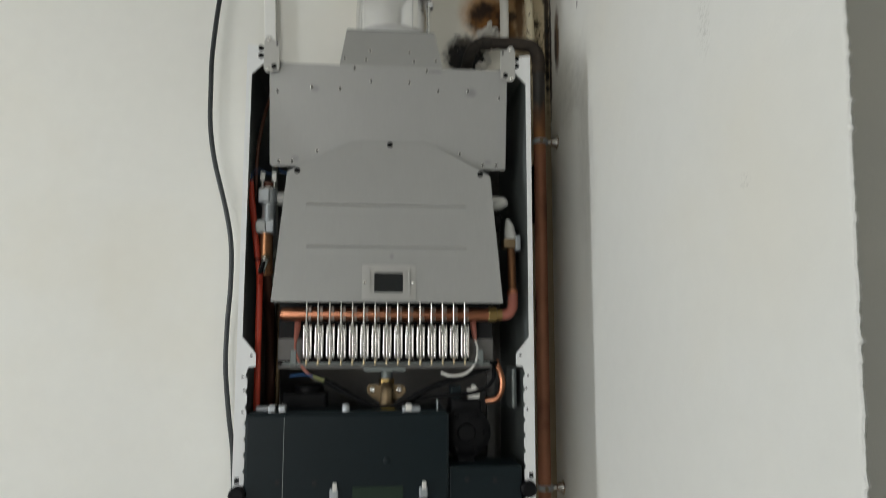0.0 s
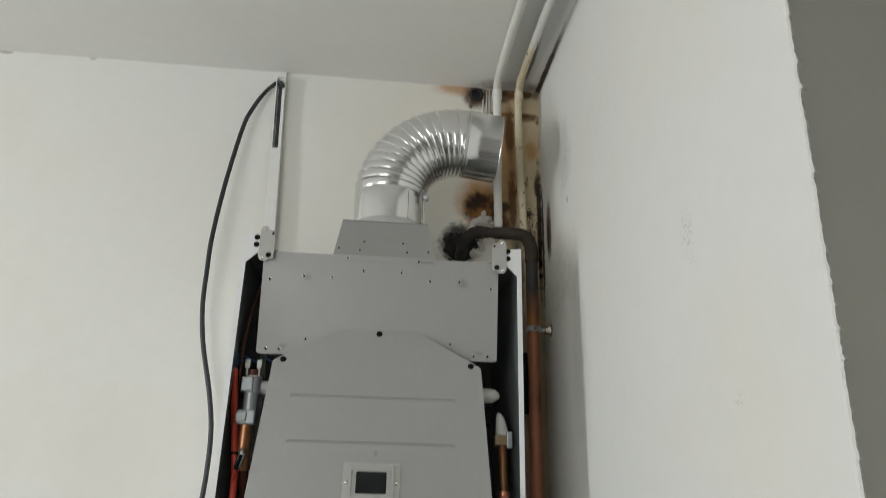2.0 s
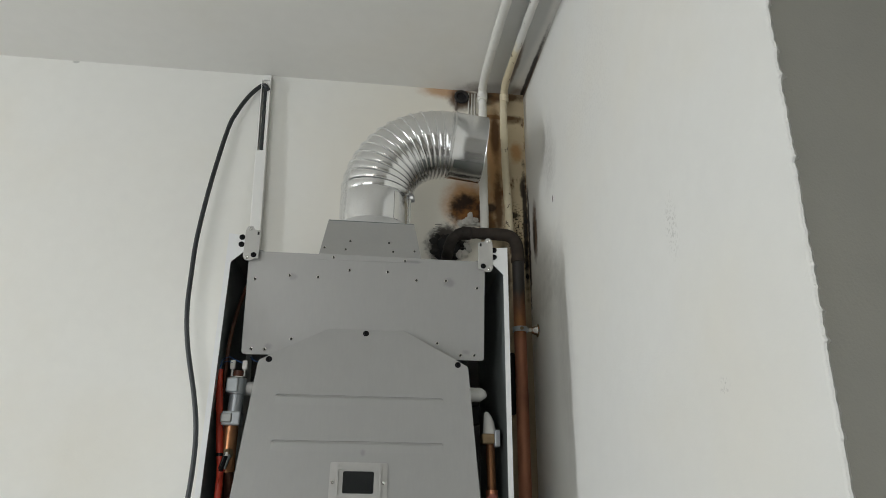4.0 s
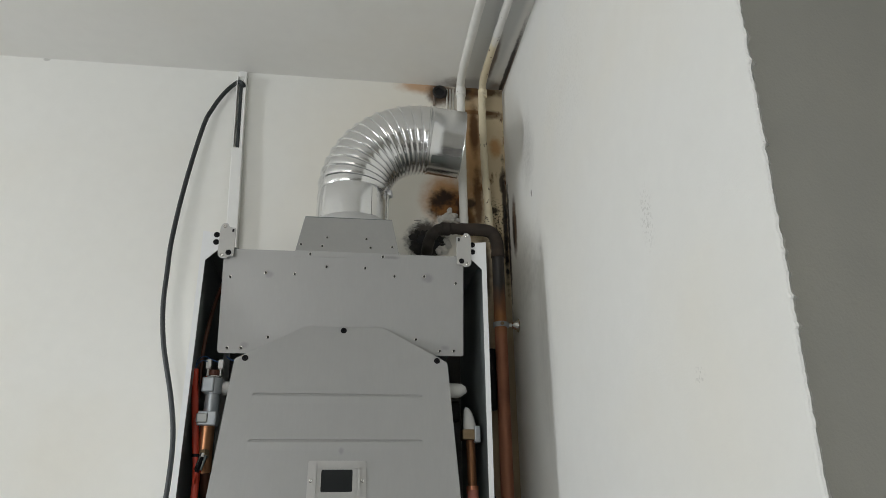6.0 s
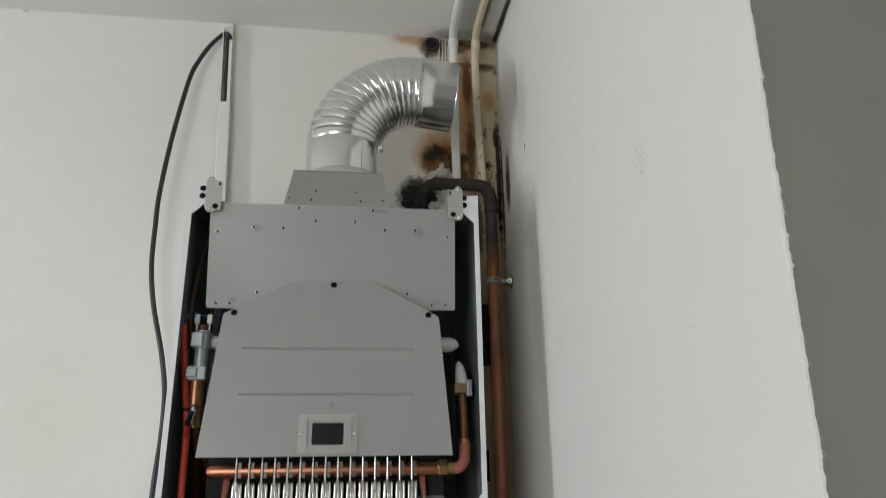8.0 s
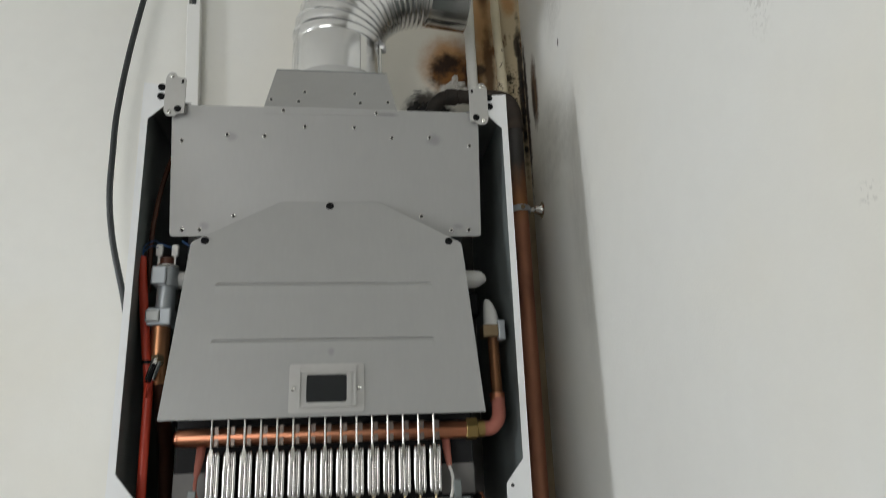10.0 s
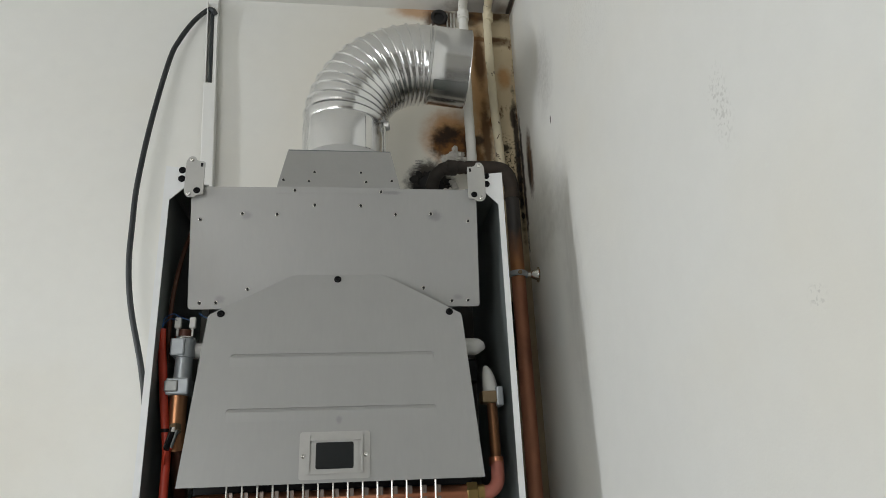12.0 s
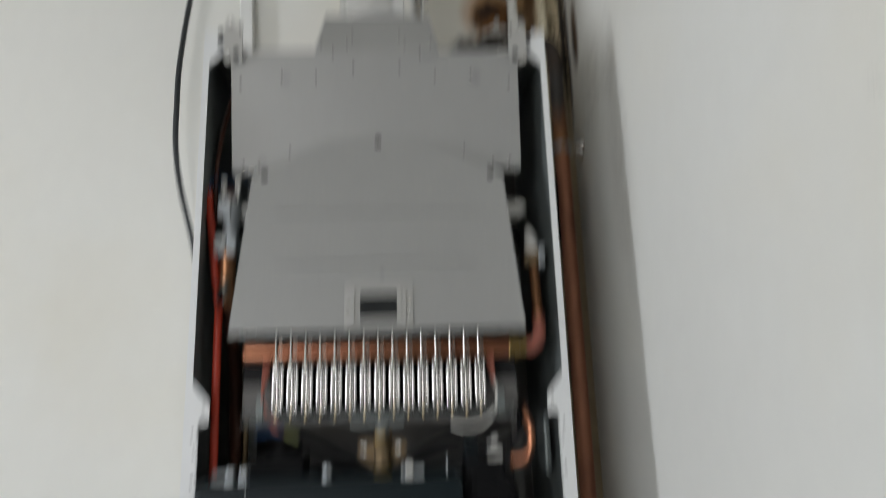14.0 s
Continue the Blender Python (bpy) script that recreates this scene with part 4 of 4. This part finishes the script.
part("top_clip", block((0.025, -0.259, 1.503), (0.034, -0.244, 1.513), 0.002), "white_wire", cb, "white clip")
part("top_screw", lathe((-0.0590, -0.250, 1.4980), (0, 0, 1), ((0, 0.0058), (0.012, 0.0058), (0.015, 0.004)), 14), "grey_part", cb, "pale round stud", True)

# the works inside hang a few millimetres below the casing's own marks
for ob in boiler.children:
    if ob.name.split(".")[0] not in ("back_panel", "gap_blocker", "side_panel", "front_flange", "bracket", "bottom_panel", "flue_hood", "chamber_cover", "chamber", "control_box"):
        ob.location += Vector((-0.002, 0.0, -0.006))
cb.location += Vector((-0.001, 0.0, -0.004))

# ---- flue ----
flue = thing("flue_elbow", "bright aluminium flue elbow with ribbed bend, open at its end", "flue pipe")
FX, FYC, R = 0.0025, -0.130, 0.0612
RB = 0.1190


def hoop(bm, centre, inward, r_out, r_in, seg=72):
    """A ring round the flue's line; its radius goes from r_out on the outside of the bend to r_in on the inside."""
    ring = []
    for k in range(seg):
        q = 2 * math.pi * k / seg
        w = ((1 + math.cos(q)) / 2) ** 2
        r = r_out + (r_in - r_out) * w
        ring.append(bm.verts.new(centre + r * (math.cos(q) * inward + math.sin(q) * Vector((0, 1, 0)))))
    return ring


zs = 2.159
turn, ribs = radians(96), 14
hoops = [(Vector((FX, FYC, z)), Vector((1, 0, 0)), R, R) for z in (2.081, 2.102, 2.127, zs - 0.004)]
for i in range(ribs):
    # every segment widens a little and ends in a step; the folds stand out on the inside
    for k, out_, in_ in ((0.0, -0.0016, -0.0026), (0.12, -0.0007, -0.0014), (0.42, -0.0006, -0.0006), (0.75, -0.0007, 0.0006), (0.82, 0.0017, 0.0036), (0.90, 0.0017, 0.0036), (0.95, -0.0019, -0.0014)):
        a = turn * (i + k) / ribs
        hoops.append((Vector((FX + RB * (1 - math.cos(a)), FYC, zs + RB * math.sin(a))), Vector((math.cos(a), 0, -math.sin(a))), R + out_, R + in_))
end_dir = Vector((math.sin(turn), 0, math.cos(turn)))
inw = Vector((math.cos(turn), 0, -math.sin(turn)))
tail = Vector((FX + RB * (1 - math.cos(turn)), FYC, zs + RB * math.sin(turn)))
TAIL = 0.062
for d, dr in ((0.0, -0.0012), (0.003, 0.0012), (0.005, 0.0012), (0.007, 0.0), (0.03, 0.0), (TAIL, 0.0)):
    hoops.append((tail + end_dir * d, inw, R + dr, R + dr))
bm = bmesh.new()
rings = [hoop(bm, *h) for h in hoops]
for a, c in zip(rings, rings[1:]):
    for k in range(72):
        bm.faces.new((a[k], a[(k + 1) % 72], c[(k + 1) % 72], c[k]))
elbow = part("elbow", bm, "flue", flue, "ribbed bright aluminium elbow", True)
inner_pts = [tail + end_dir * d for d in (TAIL, 0.050, 0.02, -0.0)]
part("inner_wall", tube(inner_pts, R - 0.0012, 48, caps=False), "flue", flue, "", True)
part("collar", lathe((FX, FYC, 2.0785), (0, 0, 1), ((0, R + 0.0040), (0.0035, R + 0.0040), (0.020, R + 0.0020), (0.0215, R + 0.0012), (0.0217, R + 0.0002)), 64), "collar", flue, "plain lower collar", True)
seam = [Vector((FX + (R + 0.0006) * math.sin(q), FYC - (R + 0.0006) * math.cos(q), 0)) for q in (radians(31 + 1.2 * i) for i in range(9))]
bm = bmesh.new()
va = [bm.verts.new(p + Vector((0, 0, 2.101))) for p in seam]
vb = [bm.verts.new(p + Vector((0, 0, 2.152))) for p in seam]
for i in range(len(seam) - 1):
    bm.faces.new((va[i], va[i + 1], vb[i + 1], vb[i]))
part("lap_seam", bm, "steel", flue, "riveted lap seam", True)
lock = part("seam_lock", lathe((FX + R - 0.001, FYC - 0.012, zs - 0.001), (1, -0.25, 0.1), ((0, 0.0072), (0.006, 0.0072), (0.0075, 0.0060), (0.0080, 0.0035), (0.0060, 0.0030)), 16), "collar", flue, "round crimped seam lock", True)
part("seam_bar", block((FX + R - 0.0030, FYC - 0.0200, 2.102), (FX + R + 0.0005, FYC - 0.0120, zs - 0.004), 0.0008, 1), "steel", flue)
part("rim_bead", tube([tail + end_dir * TAIL + (R - 0.0004) * (math.cos(q) * Vector((0, 1, 0)) + math.sin(q) * end_dir.cross(Vector((0, 1, 0)))) for q in (2 * math.pi * i / 48 for i in range(49))], 0.0008, 6, caps=False), "flue", flue, "", True)
bm = bmesh.new()
rows = [[bm.verts.new(tail + end_dir * d + (R + 0.0007) * (math.cos(q) * inw - math.sin(q) * Vector((0, 1, 0)))) for q in (radians(22 + 2.5 * k) for k in range(7))] for d in (0.009, 0.03, TAIL - 0.0005)]
for a, c in zip(rows, rows[1:]):
    for k in range(6):
        bm.faces.new((a[k], a[k + 1], c[k + 1], c[k]))
part("tail_lap", bm, "flue", flue, "lengthwise lap of the sheet", True)

# ---- pipes on the wall ----
gas = thing("gas_pipe", "copper gas pipe, sooty black at its upper bend", "pipe")
GX, GY, GR = 0.2755, -0.045, 0.0112
part("riser", tube([(GX, GY, 2.110), (GX, GY, 1.96), (GX, GY, 1.5), (GX, GY, 0.9), (GX, GY, 0.0)], GR, 20), "copper_run", gas, "tarnished copper riser", True)
bendp = smooth_path([(GX, GY, 2.085), (GX, GY, 2.108), (GX - 0.004, GY, 2.126), (GX - 0.014, GY, 2.137), (GX - 0.032, GY, 2.140), (GX - 0.07, GY, 2.140)], 6)
part("upper_bend", tube(bendp, [0.0128] * 3 + [0.0120] * (len(bendp) - 6) + [0.0116] * 3, 18), "soot", gas, "sooty elbow", True)
bend2 = smooth_path([(GX - 0.07, GY, 2.140), (0.184, GY, 2.140), (0.164, GY + 0.001, 2.137), (0.151, GY + 0.004, 2.126), (0.146, GY + 0.012, 2.113), (0.145, GY + 0.026, 2.104), (0.145, -0.002, 2.102)], 6)
part("crosspipe", tube(bend2, [0.0108 * (1 + 0.05 * math.sin(2.1 * i) + 0.04 * math.sin(5.3 * i)) for i in range(len(bend2))], 18), "soot", gas, "sooty black pipe into the wall", True)
part("socket", lathe((0.168, GY, 2.139), (1, 0, 0), ((0, 0.0115), (0.002, 0.0128), (0.016, 0.0128), (0.018, 0.0112)), 18), "soot", gas, "", True)


def pipe_clamp(z):
    """A metal strap round the gas pipe, with a screw cone on the right wall."""
    c = thing("pipe_clamp", "grey metal pipe clamp on a flared wall screw", "pipe clamp", "clamps on the gas pipe")
    c.location = (GX, GY, z)
    ring = [(0.0128 * math.cos(q), 0.0128 * math.sin(q)) for q in (2 * math.pi * i / 28 for i in range(28))]
    bm = bmesh.new()
    rows = [[bm.verts.new((r * x / 0.0128, r * y / 0.0128, h)) for x, y in ring] for r, h in ((0.0116, -0.0045), (0.0136, -0.0045), (0.0136, 0.0045), (0.0116, 0.0045))]
    for a in range(4):
        for k in range(28):
            bm.faces.new((rows[a][k], rows[a][(k + 1) % 28], rows[(a + 1) % 4][(k + 1) % 28], rows[(a + 1) % 4][k]))
    part("strap", bm, "grey_part", c, "", True)
    part("cone", lathe((0.0125, 0, 0), (1, 0, 0), ((0, 0.0035), (0.008, 0.0038), (0.0100, 0.0062), (0.0185, 0.0092), (0.0200, 0.0125), (0.0208, 0.0122)), 20), "steel", c, "flared zinc cone", True)
    part("nut", lathe((0.0115, 0, 0), (1, 0, 0), ((0, 0.0052), (0.0035, 0.0052)), 6), "grey_part", c)
    part("strap_screw", lathe((0.0, -0.0125, 0), (0, -1, 0), ((0, 0.0034), (0.0025, 0.0034), (0.003, 0.002)), 10), "bronze", c)
    return c


clamp = pipe_clamp(1.955)
copy_thing(clamp, pose(GX, GY, 1.343))

for name, x0, x1, r, mat, label, kink in (("heating_pipe", 0.2145, 0.2105, 0.0085, "pipe_white", "white painted steel pipe up the wall and along the ceiling", 0.0),
                                          ("heating_pipe", 0.2605, 0.258, 0.0074, "pipe_cream", "yellowed painted pipe up the wall and along the ceiling", 0.004)):
    pp = thing(name, label, "pipe", "painted pipes in the corner")
    yy, zc = -0.030, H - 0.016
    path = smooth_path([(x0 + 0.001 + kink * 0.8, yy, 2.140), (x0 + 0.0005 + kink * 0.6, yy, 2.20), (x0, yy + 0.002, 2.27), (x0 - kink * 0.5, yy, 2.35), (x0 - kink * 0.5, yy, 2.437), (x0 - 0.0005, yy - 0.003, zc - 0.014), (x0 - 0.002, yy - 0.016, zc - 0.002),
                        (x0 - 0.004, yy - 0.07, zc), (x1, yy - 0.20, zc + 0.002), (x1 + 0.001, -0.40, zc), (x1 - 0.002, -0.80, zc), (x1 - 0.004, -1.6, zc), (x1 - 0.006, -2.698, zc)], 6)
    lumpy = random.Random(5 if kink else 9)
    part("pipe", tube(path, [r * (1 + lumpy.uniform(-1, 1) * (0.10 if kink else 0.04)) for _ in path], 16), mat, pp, "", True)
    part("coupling", lathe((x0, yy, 2.445), (0, 0, 1), ((0, r), (0.001, r + 0.002), (0.018, r + 0.002), (0.019, r)), 16), mat, pp, "", True)

# ---- cable and trunking on the wall ----
tr = thing("cable_trunking", "white plastic cable trunking with its cover off near the ceiling", "trunking")


def leaning(lo, hi, bevel=0.0, seg=2):
    """A block of the trunking, which leans a little from the upright."""
    bm = block(lo, hi, bevel, seg)
    for v in bm.verts:
        v.co.x -= 0.04 * (v.co.z - 2.304)
    return bm


part("base", leaning((-0.2335, -0.0060, 2.304), (-0.2150, -0.0005, 2.474), 0.0006, 1), "trunk", tr)
for x in (-0.2335, -0.2170):
    part("side_lip", leaning((x, -0.0150, 2.304), (x + 0.0020, -0.0055, 2.470), 0.0004, 1), "trunk", tr)
part("cover", leaning((-0.2345, -0.0170, 1.00), (-0.2140, -0.0005, 2.3040), 0.0015), "trunk", tr, "closed white cover")
# added filler: raises half the slot's base out of its shadow
part("slot_filler", leaning((-0.2212, -0.0135, 2.304), (-0.2168, -0.0055, 2.466), 0.0004, 1), "trunk", tr)
part("end_tab", leaning((-0.2310, -0.0075, 2.472), (-0.2150, -0.0005, 2.485), 0.0006, 1), "trunk", tr)
screw("fixing_screw", -0.2265, 2.464, -0.006, 0.0030, "bronze", tr)

cab = thing("power_cable", "black power cable hanging in a loose bow on the wall", "cable")
cp = smooth_path([(-0.2240, -0.0115, 2.296), (-0.2258, -0.0115, 2.34), (-0.2292, -0.0115, 2.425), (-0.2300, -0.0130, 2.455)], 5)
part("sheath", tube(cp, 0.0034, 10), "cable", cab, "", True)
cp = smooth_path([(-0.2240, -0.013, 2.4440), (-0.2290, -0.018, 2.4500), (-0.2403, -0.010, 2.4550), (-0.2605, -0.015, 2.4255), (-0.2778, -0.021, 2.3845), (-0.2900, -0.026, 2.3389),
                  (-0.3057, -0.034, 2.2139), (-0.3146, -0.037, 2.1043), (-0.3149, -0.037, 2.0377), (-0.3134, -0.036, 1.9717), (-0.3038, -0.034, 1.9062), (-0.2819, -0.032, 1.8212),
                  (-0.2711, -0.030, 1.7589), (-0.2700, -0.027, 1.6915), (-0.2738, -0.024, 1.6219), (-0.2744, -0.021, 1.5478), (-0.2669, -0.018, 1.4683), (-0.2573, -0.014, 1.3844),
                  (-0.2500, -0.025, 1.2050), (-0.2510, -0.013, 0.9006)], 8)
part("sheath", tube(cp, 0.0042, 12), "cable", cab, "", True)

# ---- broken plaster round the pipe's entry, the small hole under the ceiling ----
hole = thing("wall_breakout", "broken sooty hole in the plaster where the pipe enters", "wall hole")
rnd = random.Random(11)


def lump(centre, size, seed, flat_y=0.5, n=14, m=8):
    """A rough, uneven lump."""
    r = random.Random(seed)
    off = Vector((r.uniform(0, 9), r.uniform(0, 9), r.uniform(0, 9)))
    bm = bmesh.new()
    bmesh.ops.create_uvsphere(bm, u_segments=n, v_segments=m, radius=1.0)
    for v in bm.verts:
        k = 1 + 0.55 * noise.noise(v.co * 1.7 + off) + 0.25 * noise.noise(v.co * 4 + off)
        v.co = Vector((v.co.x * size[0] * k, v.co.y * size[1] * k, v.co.z * size[2] * k)) + Vector(centre)
    return bm


for i in range(17):
    q = 2 * math.pi * i / 17
    k = 1 + 0.25 * math.sin(3 * q + 1) + rnd.uniform(-0.12, 0.12)
    centre = (0.146 + 0.027 * k * math.cos(q), -0.003, 2.120 + 0.029 * k * math.sin(q))
    part("mortar_lump", lump(centre, (rnd.uniform(0.004, 0.009), rnd.uniform(0.0010, 0.0022), rnd.uniform(0.004, 0.008)), 50 + i), "mortar", hole, "sooty mortar", True)
part("cavity", lathe((0.146, -0.0010, 2.120), (0, -1, 0), ((0, 0.027), (0.0015, 0.025)), 20), "dark", hole)
for x, z, sx, sz, sd in ((0.190, 2.168, 0.010, 0.007, 1), (0.205, 2.172, 0.007, 0.005, 2), (0.178, 2.160, 0.006, 0.005, 3), (0.196, 2.182, 0.005, 0.006, 4), (0.183, 2.100, 0.010, 0.009, 5), (0.192, 2.110, 0.007, 0.007, 6),
                         (0.172, 2.095, 0.006, 0.006, 7), (0.186, 2.164, 0.008, 0.004, 14), (0.198, 2.170, 0.006, 0.006, 15), (0.180, 2.153, 0.007, 0.003, 16), (0.193, 2.176, 0.004, 0.004, 17), (0.212, 2.163, 0.005, 0.004, 8), (0.200, 2.163, 0.008, 0.003, 9), (0.187, 2.118, 0.006, 0.004, 12)):
    part("plaster_crumb", lump((x - 0.004, -0.003, z + 0.014), (sx, 0.004, sz), sd), "crumb", hole, "pale crumbling plaster", True)
for i in range(15):
    z = 2.100 + 0.0052 * i + rnd.uniform(-0.0008, 0.0008)
    a, b = 0.112 + rnd.uniform(-0.005, 0.006) + 0.006 * abs(i - 7) / 7, 0.133 + rnd.uniform(-0.004, 0.006)
    part("mesh_strand", block((a, -0.0012, z), (b, -0.0002, z + 0.0007 + rnd.uniform(0, 0.0008))), "strand", hole)

vent = thing("capped_pipe_stub", "old rusty pipe stub in a stained hole under the ceiling", "pipe stub")
part("stub_ring", tube([Vector((0.174 + 0.0125 * math.cos(2 * math.pi * i / 24), -0.008, 2.467 + 0.0125 * math.sin(2 * math.pi * i / 24))) for i in range(25)], 0.0035, 8, caps=False), "mortar", vent, "", True)
part("stub_bore", lathe((0.174, -0.0008, 2.467), (0, -1, 0), ((0, 0.0115), (0.005, 0.0115)), 18), "dark", vent)
part("stub_frame", block((0.160, -0.0040, 2.436), (0.165, -0.0004, 2.481), 0.001, 1), "fin", vent)
for x in (0.188, 0.195, 0.2015):
    part("plaster_edge", block((x, -0.0045, 2.428), (x + 0.003, -0.0003, 2.480), 0.001, 1), "crumb", vent)
for i in range(7):
    z = 2.075 + 0.022 * i + rnd.uniform(-0.004, 0.004)
    crust = lump((XR - 0.006, -0.004, z), (rnd.uniform(0.0015, 0.003), rnd.uniform(0.0015, 0.003), rnd.uniform(0.005, 0.009)), 30 + i, n=10, m=6)
    part("corner_crust", crust, "mortar", hole, "dark crust in the corner", True)
